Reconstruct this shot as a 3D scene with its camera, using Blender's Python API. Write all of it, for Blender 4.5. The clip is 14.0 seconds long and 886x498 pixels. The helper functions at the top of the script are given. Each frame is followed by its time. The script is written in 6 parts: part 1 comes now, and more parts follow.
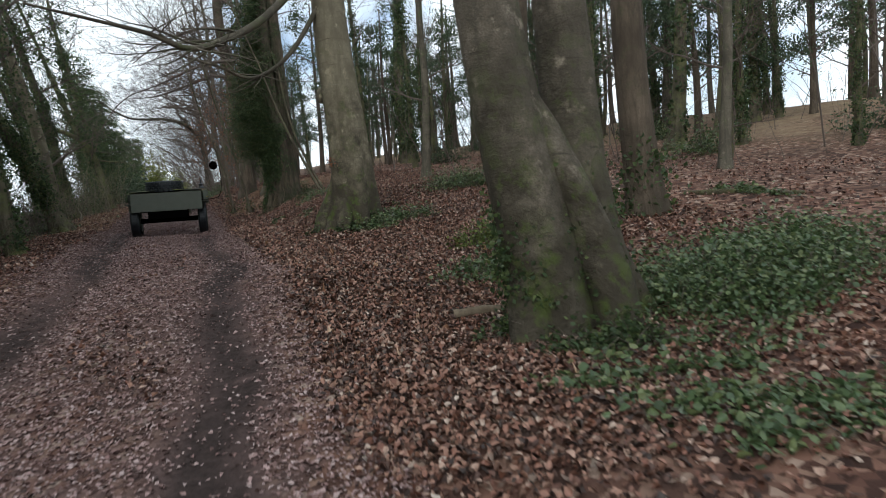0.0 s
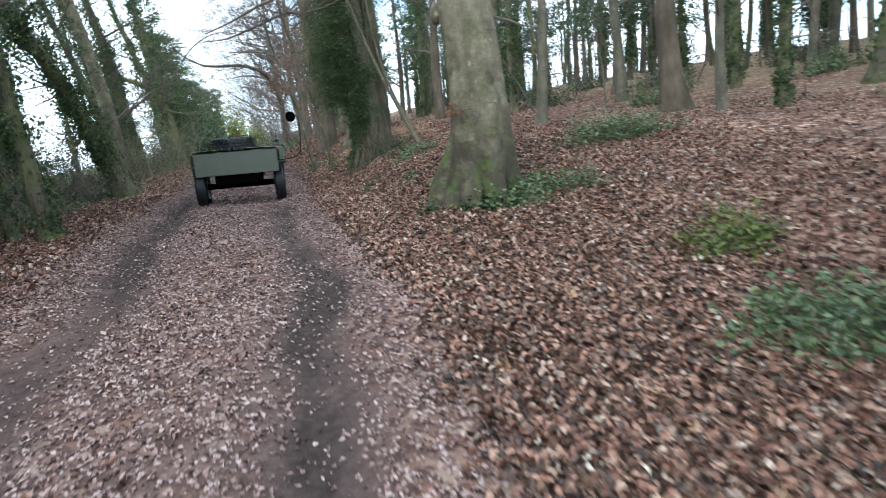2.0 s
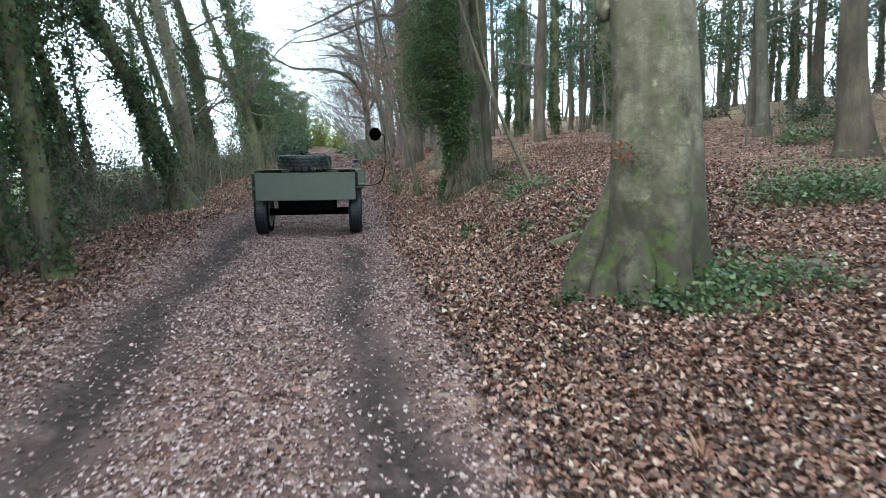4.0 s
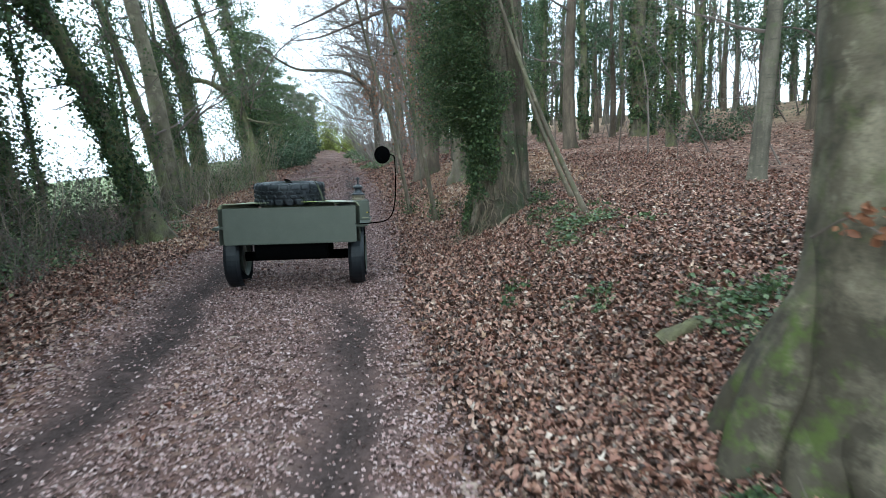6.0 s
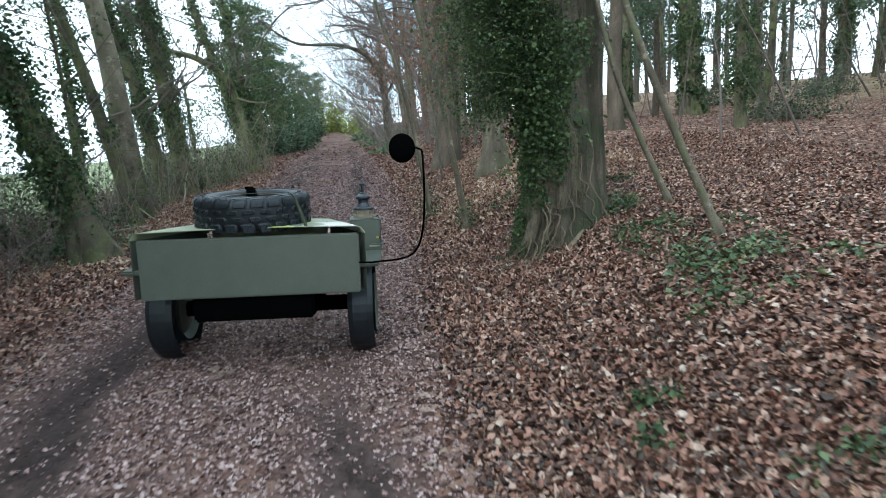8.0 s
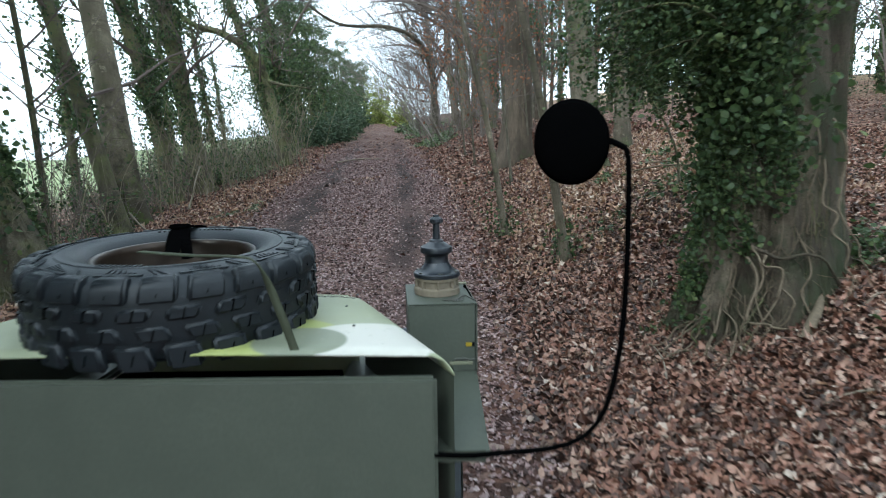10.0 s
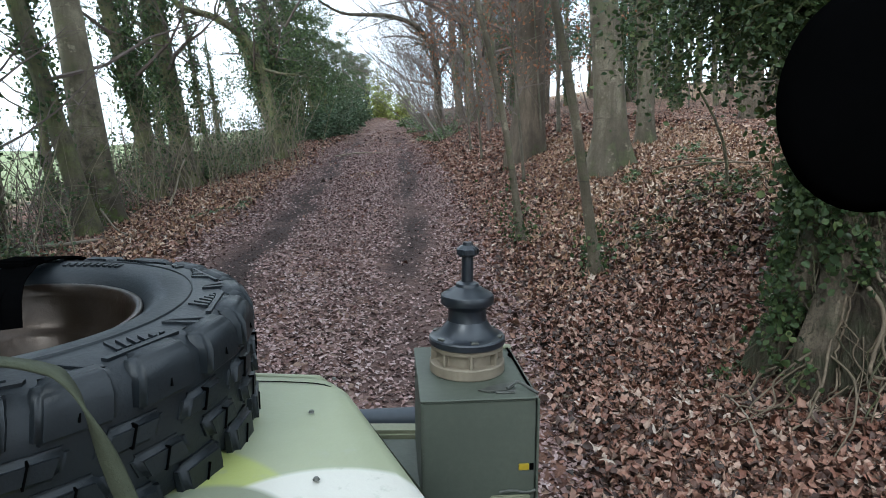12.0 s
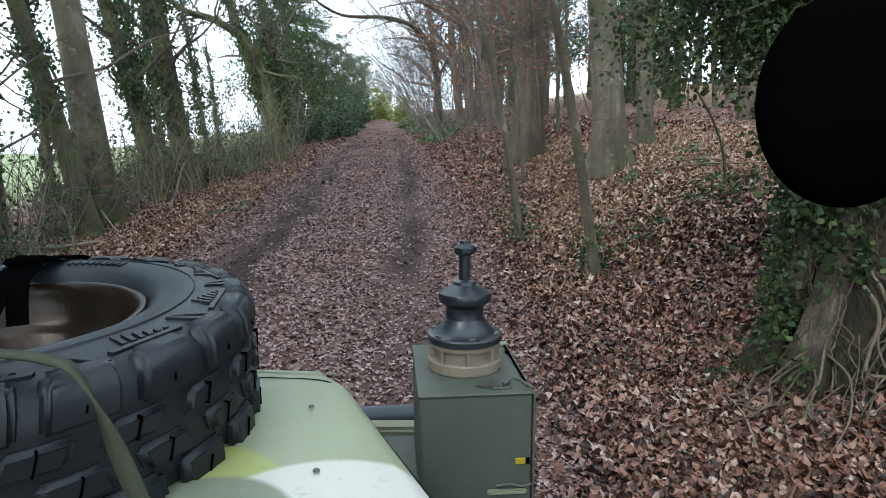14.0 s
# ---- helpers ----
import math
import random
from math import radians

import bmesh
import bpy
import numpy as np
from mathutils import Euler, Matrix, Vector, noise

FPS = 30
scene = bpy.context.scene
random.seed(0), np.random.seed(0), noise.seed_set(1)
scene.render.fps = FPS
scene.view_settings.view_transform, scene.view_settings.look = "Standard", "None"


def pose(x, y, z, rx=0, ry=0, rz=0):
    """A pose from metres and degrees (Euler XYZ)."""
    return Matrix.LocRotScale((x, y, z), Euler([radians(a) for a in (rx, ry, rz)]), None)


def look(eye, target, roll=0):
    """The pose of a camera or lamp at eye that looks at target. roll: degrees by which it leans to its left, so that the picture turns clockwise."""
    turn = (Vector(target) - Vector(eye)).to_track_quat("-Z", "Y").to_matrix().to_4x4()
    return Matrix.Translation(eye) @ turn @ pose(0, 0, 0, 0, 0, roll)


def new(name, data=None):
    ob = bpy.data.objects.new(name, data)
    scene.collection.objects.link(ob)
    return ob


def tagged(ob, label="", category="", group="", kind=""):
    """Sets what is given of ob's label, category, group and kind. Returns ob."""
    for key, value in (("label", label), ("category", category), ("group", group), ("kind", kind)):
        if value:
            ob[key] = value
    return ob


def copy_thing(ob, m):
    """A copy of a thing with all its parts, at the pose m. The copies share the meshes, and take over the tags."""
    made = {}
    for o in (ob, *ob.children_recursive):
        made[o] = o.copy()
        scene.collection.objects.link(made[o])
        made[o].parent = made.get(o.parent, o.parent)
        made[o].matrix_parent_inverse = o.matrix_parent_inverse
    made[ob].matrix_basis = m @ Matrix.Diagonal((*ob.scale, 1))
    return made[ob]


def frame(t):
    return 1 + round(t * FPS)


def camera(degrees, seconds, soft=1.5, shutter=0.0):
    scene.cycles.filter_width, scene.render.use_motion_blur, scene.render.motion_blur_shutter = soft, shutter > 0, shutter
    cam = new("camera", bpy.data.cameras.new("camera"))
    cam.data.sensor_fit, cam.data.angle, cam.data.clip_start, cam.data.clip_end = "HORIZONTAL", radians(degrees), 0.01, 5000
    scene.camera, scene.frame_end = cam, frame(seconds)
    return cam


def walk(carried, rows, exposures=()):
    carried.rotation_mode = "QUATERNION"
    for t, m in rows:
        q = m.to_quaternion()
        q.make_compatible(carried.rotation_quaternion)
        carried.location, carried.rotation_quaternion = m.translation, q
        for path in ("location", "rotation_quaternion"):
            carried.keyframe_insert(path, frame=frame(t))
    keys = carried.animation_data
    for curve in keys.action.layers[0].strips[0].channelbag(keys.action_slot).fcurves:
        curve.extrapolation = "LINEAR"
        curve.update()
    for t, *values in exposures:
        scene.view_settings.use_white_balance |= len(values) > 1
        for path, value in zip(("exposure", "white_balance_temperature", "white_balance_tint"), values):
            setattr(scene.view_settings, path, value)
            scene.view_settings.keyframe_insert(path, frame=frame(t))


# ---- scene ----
cam = camera(72.2, 14.0, soft=0.9, shutter=0.5)
# seconds, eye, target, roll
PATH = [
    (0, (2.069, -15.717, -1.696), (2.547, -13.779, -1.826), -4.4),
    (0.5, (1.921, -14.985, -1.588), (2.481, -13.069, -1.704), -3.1),
    (1, (1.784, -14.001, -1.496), (2.478, -12.13, -1.628), -1.5),
    (1.5, (1.797, -13.285, -1.389), (2.253, -11.346, -1.561), -3.8),
    (2, (1.689, -12.216, -1.302), (1.916, -10.25, -1.59), -5.2),
    (2.5, (1.579, -11.572, -1.167), (1.704, -9.59, -1.411), -2.2),
    (3, (1.449, -10.782, -1.092), (1.516, -8.795, -1.313), -0.4),
    (5.5, (1.322, -7.66, -0.486), (1.242, -5.679, -0.747), -2.7),
    (6, (1.165, -6.878, -0.438), (1.13, -4.892, -0.673), -1.3),
    (6.5, (1.117, -6.137, -0.401), (1.027, -4.157, -0.67), -3.0),
    (7, (0.966, -5.354, -0.325), (0.9, -3.377, -0.622), -1.9),
    (7.5, (0.839, -4.626, -0.282), (0.773, -2.65, -0.586), -1.3),
    (8, (0.743, -3.866, -0.235), (0.677, -1.889, -0.529), -1.7),
    (8.5, (0.663, -3.161, -0.225), (0.559, -1.185, -0.521), -3.8),
    (9, (0.471, -2.356, -0.162), (0.306, -0.386, -0.461), -2.0),
    (11.5, (-0.038, 0.026, -0.193), (-0.235, 1.989, -0.523), -0.08),
    (12, (-0.037, 0.019, -0.194), (-0.235, 1.981, -0.522), -0.08),
    (12.5, (-0.034, 0.008, -0.196), (-0.233, 1.971, -0.520), -0.12),
    (13, (-0.030, -0.002, -0.196), (-0.230, 1.962, -0.520), -0.16),
    (13.5, (-0.030, -0.009, -0.196), (-0.229, 1.955, -0.519), -0.16),
    (14, (-0.028, -0.007, -0.197), (-0.227, 1.957, -0.520), -0.20),
]
walk(cam, [(t, look(e, g, r)) for t, e, g, r in PATH], exposures=[(0.0, 0.18, 5950, 4), (0.5, 0.56, 5850, 5), (1.0, 0.8, 5700, 4), (1.5, 1.3, 5450, 1), (3.0, 1.54, 5350, -5), (5.5, 1.52, 5250, -5), (9.0, 1.42, 5300, -5), (11.5, 1.36, 5500, 1), (14.0, 1.36, 5500, 1)])

# ---------------------------------------------------------------- light
SUN_UP, SUN_ROUND = 38, 210
world = bpy.data.worlds.new("sky")
scene.world = world
world.use_nodes = True
wn = world.node_tree
sky = wn.nodes.new("ShaderNodeTexSky")
sky.sky_type, sky.sun_disc = "NISHITA", False
sky.sun_elevation, sky.sun_rotation = radians(SUN_UP), radians(SUN_ROUND)
sky.dust_density, sky.air_density, sky.ozone_density = 3.0, 1.0, 1.0
tc = wn.nodes.new("ShaderNodeTexCoord")
cl = wn.nodes.new("ShaderNodeTexNoise")
cl.inputs["Scale"].default_value, cl.inputs["Detail"].default_value = 2.6, 6.0
cr = wn.nodes.new("ShaderNodeMapRange")
cr.inputs[1].default_value, cr.inputs[2].default_value = 0.34, 0.5
cm = wn.nodes.new("ShaderNodeMix")
cm.data_type = "RGBA"
cm.inputs[7].default_value = (8.0, 8.1, 8.2, 1)
wn.links.new(tc.outputs["Generated"], cl.inputs["Vector"])
wn.links.new(cl.outputs["Fac"], cr.inputs[0])
wn.links.new(cr.outputs[0], cm.inputs[0])
wn.links.new(sky.outputs[0], cm.inputs[6])
wn.links.new(cm.outputs[2], wn.nodes["Background"].inputs[0])
wn.nodes["Background"].inputs[1].default_value = 0.15
lamp = bpy.data.lights.new("sun", "SUN")
lamp.energy, lamp.angle, lamp.color = 1.0, radians(25), (1.0, 0.97, 0.92)
sun = new("sun", lamp)
a = radians(SUN_ROUND)
sun.matrix_world = look((0, 0, 30), (-math.sin(a) * math.cos(radians(SUN_UP)), -math.cos(a) * math.cos(radians(SUN_UP)), 30 - math.sin(radians(SUN_UP))))


# ---------------------------------------------------------------- materials
def ramp(nt, stops):
    n = nt.nodes.new("ShaderNodeValToRGB")
    els = n.color_ramp.elements
    while len(els) < len(stops):
        els.new(0.5)
    for e, (p, c) in zip(els, stops):
        e.position, e.color = p, (*c, 1)
    return n


def material(name, build, rough=0.8, spec=0.3, metal=0.0, bump=0.0):
    """A node material; build(nt) returns the sockets of colour and of height."""
    m = bpy.data.materials.new(name)
    m.use_nodes = True
    nt = m.node_tree
    b = nt.nodes["Principled BSDF"]
    b.inputs["Roughness"].default_value, b.inputs["Metallic"].default_value = rough, metal
    b.inputs["Specular IOR Level"].default_value = spec
    colour, height = build(nt)
    nt.links.new(colour, b.inputs["Base Color"])
    if bump and height:
        n = nt.nodes.new("ShaderNodeBump")
        n.inputs["Strength"].default_value, n.inputs["Distance"].default_value = 1.0, bump
        nt.links.new(height, n.inputs["Height"])
        nt.links.new(n.outputs[0], b.inputs["Normal"])
    return m


def coords(nt, scale=(1, 1, 1), space="Object"):
    t = nt.nodes.new("ShaderNodeTexCoord")
    mp = nt.nodes.new("ShaderNodeMapping")
    mp.inputs["Scale"].default_value = scale
    nt.links.new(t.outputs[space], mp.inputs[0])
    return mp.outputs[0]


def noise_tex(nt, vec, scale, detail=4.0, rough=0.6):
    n = nt.nodes.new("ShaderNodeTexNoise")
    n.inputs["Scale"].default_value, n.inputs["Detail"].default_value, n.inputs["Roughness"].default_value = scale, detail, rough
    nt.links.new(vec, n.inputs["Vector"])
    return n.outputs["Fac"]


def mixc(nt, fac, a, b):
    n = nt.nodes.new("ShaderNodeMix")
    n.data_type = "RGBA"
    for sock, v in ((n.inputs[0], fac), (n.inputs[6], a), (n.inputs[7], b)):
        if isinstance(v, (int, float)):
            sock.default_value = v
        elif isinstance(v, tuple):
            sock.default_value = (*v, 1)
        else:
            nt.links.new(v, sock)
    return n.outputs[2]


def sharpen(nt, sock, lo, hi):
    n = nt.nodes.new("ShaderNodeMapRange")
    n.inputs[1].default_value, n.inputs[2].default_value = lo, hi
    nt.links.new(sock, n.inputs[0])
    return n.outputs[0]


def plain(name, c1, c2, scale=6.0, rough=0.7, spec=0.3, metal=0.0, bump=0.0, fine=60.0):
    def b(nt):
        v = coords(nt)
        k = sharpen(nt, noise_tex(nt, v, scale), 0.3, 0.7)
        f = noise_tex(nt, v, fine, 3.0)
        return mixc(nt, sharpen(nt, f, 0.2, 0.9), mixc(nt, k, c1, c2), tuple(0.5 * (p + q) * 0.8 for p, q in zip(c1, c2))), f
    return material(name, b, rough, spec, metal, bump)


def bark(name, c1, c2, moss, amount, stretch=0.25, scale=9.0, bump=0.01, bands=0.0, foot_shade_moss=0.0):
    def b(nt):
        v = coords(nt, (1, 1, stretch))
        k = sharpen(nt, noise_tex(nt, v, scale, 8.0, 0.7), 0.34, 0.66)
        big = sharpen(nt, noise_tex(nt, coords(nt, (1, 1, 0.6)), 1.6, 6.0), 0.38, 0.62)
        c = mixc(nt, k, c1, c2)
        c = mixc(nt, big, c, tuple(0.66 * q for q in c2))
        streak = sharpen(nt, noise_tex(nt, coords(nt, (6, 6, 0.35)), 1.0, 6.0), 0.5, 0.75)
        c = mixc(nt, streak, c, tuple(0.55 * q for q in c2))
        height = k
        if bands:
            crease = sharpen(nt, noise_tex(nt, coords(nt, (1.2, 1.2, 14)), 1.5, 5.0, 0.65), 0.6, 0.7)
            c = mixc(nt, crease, c, tuple(0.5 * q for q in c2))
            pale = sharpen(nt, noise_tex(nt, coords(nt), 5.5, 6.0, 0.7), 0.58, 0.7)
            c = mixc(nt, pale, c, tuple(min(1.35 * q, 1) for q in c1))
        fine = noise_tex(nt, coords(nt), 70.0, 4.0)
        c = mixc(nt, sharpen(nt, fine, 0.45, 0.8), c, tuple(0.6 * q for q in c2))
        patch = sharpen(nt, noise_tex(nt, coords(nt), 2.1, 7.0, 0.7), 0.62 - 0.3 * amount, 0.8 - 0.3 * amount)
        c = mixc(nt, patch, c, moss)
        if not foot_shade_moss:
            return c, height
        # brown darkened towards the foot is painted shade; the green patches are moss
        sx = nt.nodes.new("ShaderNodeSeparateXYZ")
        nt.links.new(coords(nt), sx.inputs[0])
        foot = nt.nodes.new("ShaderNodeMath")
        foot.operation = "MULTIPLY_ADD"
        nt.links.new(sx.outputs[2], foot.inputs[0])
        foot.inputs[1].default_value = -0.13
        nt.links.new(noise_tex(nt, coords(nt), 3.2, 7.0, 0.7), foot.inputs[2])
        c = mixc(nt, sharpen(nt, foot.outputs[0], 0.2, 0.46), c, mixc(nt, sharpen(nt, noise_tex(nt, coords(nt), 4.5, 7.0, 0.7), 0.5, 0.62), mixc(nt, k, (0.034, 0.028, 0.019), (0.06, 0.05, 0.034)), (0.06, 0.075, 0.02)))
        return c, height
    return material(name, b, 0.85, 0.2, 0, bump)


def islands(name, stops, rough=0.65, spec=0.35, transl=0.0):
    """Leaves, each of its own tint; transl: the share of light that shines through them."""
    def b(nt):
        g = nt.nodes.new("ShaderNodeNewGeometry")
        r = ramp(nt, stops)
        nt.links.new(g.outputs["Random Per Island"], r.inputs[0])
        f = noise_tex(nt, coords(nt), 45.0, 3.0)
        c = mixc(nt, sharpen(nt, f, 0.35, 0.75), r.outputs[0], mixc(nt, 0.5, r.outputs[0], (0.05, 0.035, 0.02)))
        if transl:
            tr = nt.nodes.new("ShaderNodeBsdfTranslucent")
            nt.links.new(c, tr.inputs["Color"])
            mx = nt.nodes.new("ShaderNodeMixShader")
            mx.inputs[0].default_value = transl
            out = nt.nodes["Material Output"]
            nt.links.new(nt.nodes["Principled BSDF"].outputs[0], mx.inputs[1])
            nt.links.new(tr.outputs[0], mx.inputs[2])
            nt.links.new(mx.outputs[0], out.inputs["Surface"])
        return c, f
    return material(name, b, rough, spec)


def ground_colour(nt):
    v = coords(nt)
    vor = nt.nodes.new("ShaderNodeTexVoronoi")
    vor.inputs["Scale"].default_value = 13.0
    nt.links.new(v, vor.inputs["Vector"])
    sep = nt.nodes.new("ShaderNodeSeparateColor")
    nt.links.new(vor.outputs["Color"], sep.inputs[0])
    leaf = ramp(nt, [(0.0, (0.03, 0.018, 0.015)), (0.35, (0.09, 0.046, 0.034)), (0.7, (0.19, 0.102, 0.073)), (0.92, (0.29, 0.192, 0.142)), (1.0, (0.4, 0.31, 0.25))])
    nt.links.new(sep.outputs[0], leaf.inputs[0])
    big = sharpen(nt, noise_tex(nt, v, 0.7, 5.0), 0.35, 0.65)
    litter = mixc(nt, big, leaf.outputs[0], mixc(nt, 0.55, leaf.outputs[0], (0.06, 0.042, 0.034)))
    soil = mixc(nt, sharpen(nt, noise_tex(nt, v, 7.0, 6.0), 0.3, 0.7), (0.11, 0.07, 0.062), (0.185, 0.122, 0.112))
    at = nt.nodes.new("ShaderNodeAttribute")
    at.attribute_name = "wear"
    sp = nt.nodes.new("ShaderNodeSeparateColor")
    nt.links.new(at.outputs["Color"], sp.inputs[0])
    add = nt.nodes.new("ShaderNodeMath")
    add.operation = "ADD"
    nt.links.new(sp.outputs[0], add.inputs[0])
    nt.links.new(noise_tex(nt, v, 5.0, 6.0), add.inputs[1])
    c = mixc(nt, sharpen(nt, add.outputs[0], 0.75, 1.2), litter, soil)
    wet = nt.nodes.new("ShaderNodeMath")
    wet.operation = "MULTIPLY"
    nt.links.new(sp.outputs[2], wet.inputs[0])
    nt.links.new(sharpen(nt, noise_tex(nt, v, 3.0, 6.0), 0.1, 0.42), wet.inputs[1])
    c = mixc(nt, wet.outputs[0], c, mixc(nt, sharpen(nt, noise_tex(nt, v, 14.0, 6.0), 0.3, 0.7), (0.026, 0.019, 0.017), (0.056, 0.04, 0.036)))
    far = nt.nodes.new("ShaderNodeAttribute")
    far.attribute_name = "dry"
    c = mixc(nt, far.outputs["Fac"], c, mixc(nt, sharpen(nt, noise_tex(nt, v, 2.2, 7.0), 0.35, 0.65), (0.2, 0.135, 0.085), (0.3, 0.23, 0.14)))
    grass = mixc(nt, sharpen(nt, noise_tex(nt, v, 3.0, 6.0), 0.3, 0.7), (0.17, 0.195, 0.1), (0.23, 0.25, 0.14))
    c = mixc(nt, sp.outputs[1], c, grass)
    return c, noise_tex(nt, v, 22.0, 6.0)


M_GROUND = material("leafy_soil", ground_colour, 0.95, 0.08, 0, 0.03)
LITTER = [(0.0, (0.018, 0.008, 0.006)), (0.24, (0.062, 0.023, 0.014)), (0.5, (0.2, 0.082, 0.052)), (0.8, (0.305, 0.166, 0.115)), (0.95, (0.39, 0.27, 0.205)), (1.0, (0.45, 0.375, 0.31))]
M_LITTER = islands("fallen_leaf", LITTER, 0.62, 0.5)
M_IVY = islands("ivy_leaf", [(0.0, (0.024, 0.045, 0.018)), (0.5, (0.052, 0.09, 0.032)), (0.85, (0.085, 0.125, 0.044)), (1.0, (0.14, 0.175, 0.06))], 0.5, 0.3, 0.4)
M_HERB = islands("herb_leaf", [(0.0, (0.042, 0.078, 0.028)), (0.6, (0.095, 0.15, 0.058)), (1.0, (0.2, 0.23, 0.095))], 0.36, 0.5, 0.35)
M_EVERGREEN = islands("evergreen_leaf", [(0.0, (0.032, 0.06, 0.03)), (0.6, (0.06, 0.1, 0.048)), (1.0, (0.1, 0.135, 0.065))], 0.55, 0.4, 0.4)
M_BRAMBLE = islands("bramble_leaf", [(0.0, (0.055, 0.085, 0.02)), (1.0, (0.17, 0.2, 0.045))], 0.55, 0.3, 0.35)
M_YELLOW = islands("yellowing_leaf", [(0.0, (0.15, 0.19, 0.035)), (1.0, (0.4, 0.43, 0.11))], 0.55, 0.3, 0.4)
M_COPPER = islands("copper_leaf", [(0.0, (0.16, 0.06, 0.03)), (1.0, (0.32, 0.15, 0.08))], 0.6, 0.3, 0.35)
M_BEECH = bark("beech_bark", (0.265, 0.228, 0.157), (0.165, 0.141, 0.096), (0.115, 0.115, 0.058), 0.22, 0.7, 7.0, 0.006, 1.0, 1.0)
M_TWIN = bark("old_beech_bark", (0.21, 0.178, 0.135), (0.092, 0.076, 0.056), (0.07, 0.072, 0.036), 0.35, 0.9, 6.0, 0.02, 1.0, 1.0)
M_GREY = bark("grey_bark", (0.175, 0.152, 0.112), (0.1, 0.086, 0.064), (0.08, 0.095, 0.04), 0.3, 0.4, 9.0, 0.008, 0.6)
M_BROWN = bark("brown_bark", (0.165, 0.128, 0.092), (0.088, 0.067, 0.048), (0.06, 0.07, 0.03), 0.2, 0.18, 14.0, 0.015)
M_DARK = bark("dark_bark", (0.18, 0.155, 0.105), (0.088, 0.074, 0.052), (0.125, 0.13, 0.055), 0.6, 0.2, 12.0, 0.03)
M_TWIG = plain("twig", (0.15, 0.12, 0.1), (0.09, 0.07, 0.06), 4.0, 0.85, 0.2)
M_HEDGE = plain("hedge_twig", (0.25, 0.215, 0.135), (0.13, 0.112, 0.07), 6.0, 0.8, 0.3)
M_DEAD = plain("dead_wood", (0.26, 0.22, 0.17), (0.15, 0.12, 0.09), 9.0, 0.85, 0.2, bump=0.004)
M_ROOT = plain("root_bark", (0.19, 0.15, 0.103), (0.075, 0.056, 0.038), 26.0, 0.85, 0.2, bump=0.004)
M_IVY_BARK = bark("ivy_tree_bark", (0.215, 0.172, 0.122), (0.085, 0.066, 0.048), (0.042, 0.05, 0.024), 0.6, 0.16, 12.0, 0.03)
M_BANK = bark("bank_bark", (0.215, 0.182, 0.13), (0.11, 0.09, 0.064), (0.085, 0.095, 0.042), 0.4, 0.4, 10.0, 0.01, 0.6)
M_MOSS = plain("mossy_wood", (0.13, 0.125, 0.06), (0.07, 0.056, 0.04), 14.0, 0.9, 0.2, bump=0.01)


# ---------------------------------------------------------------- mesh helpers
def part(name, data, mat, parent=None, label=""):
    """One mesh object from a bmesh or from (points, faces), under a thing or a part."""
    me = bpy.data.meshes.new(name)
    if isinstance(data, bmesh.types.BMesh):
        data.to_mesh(me)
        data.free()
    else:
        me.from_pydata(data[0], [], data[1])
    me.materials.append(mat)
    ob = new(name, me)
    ob.parent = parent
    if label:
        tagged(ob, label)
    return ob


def smooth_shade(ob):
    ob.data.polygons.foreach_set("use_smooth", [True] * len(ob.data.polygons))
    return ob


def crisp(ob, degrees=32):
    """Smooth faces with sharp edges where they turn."""
    smooth_shade(ob)
    ob.data.set_sharp_from_angle(angle=radians(degrees))
    return ob


def empty(name, m, label="", category="", group="", kind=""):
    ob = new(name)
    ob.matrix_world = m
    return tagged(ob, label, category, group, kind)


def soft_step(lo, hi, x):
    k = np.clip((x - lo) / (hi - lo), 0, 1)
    return k * k * (3 - 2 * k)


class Tubes:
    """Tapered round limbs gathered in one mesh."""

    def __init__(self):
        self.v, self.f = [], []

    def tube(self, pts, radii, sides=6, shape=None):
        n0 = len(self.v)
        for i, p in enumerate(pts):
            d = (pts[min(i + 1, len(pts) - 1)] - pts[max(i - 1, 0)]).normalized()
            u = d.cross(Vector((0.3, 0.9, 0.2))).normalized()
            w = d.cross(u)
            for s in range(sides):
                t = 2 * math.pi * s / sides
                r = radii[i] * (shape(i, t) if shape else 1)
                self.v.append(p + u * (r * math.cos(t)) + w * (r * math.sin(t)))
        for i in range(len(pts) - 1):
            for s in range(sides):
                a, b = n0 + i * sides + s, n0 + i * sides + (s + 1) % sides
                self.f.append((a, b, b + sides, a + sides))
        self.f.append(tuple(n0 + (len(pts) - 1) * sides + s for s in range(sides)))

    def data(self):
        return [tuple(p) for p in self.v], self.f


def spline(pts, n=6):
    """Points of a smooth line through the given ones."""
    pts = [Vector(p) for p in pts]
    out = []
    for i in range(len(pts) - 1):
        a, b = pts[max(i - 1, 0)], pts[i]
        c, d = pts[i + 1], pts[min(i + 2, len(pts) - 1)]
        for k in range(n):
            t = k / n
            out.append(0.5 * ((2 * b) + (c - a) * t + (2 * a - 5 * b + 4 * c - d) * t * t + (3 * b - a - 3 * c + d) * t ** 3))
    return out + [pts[-1]]


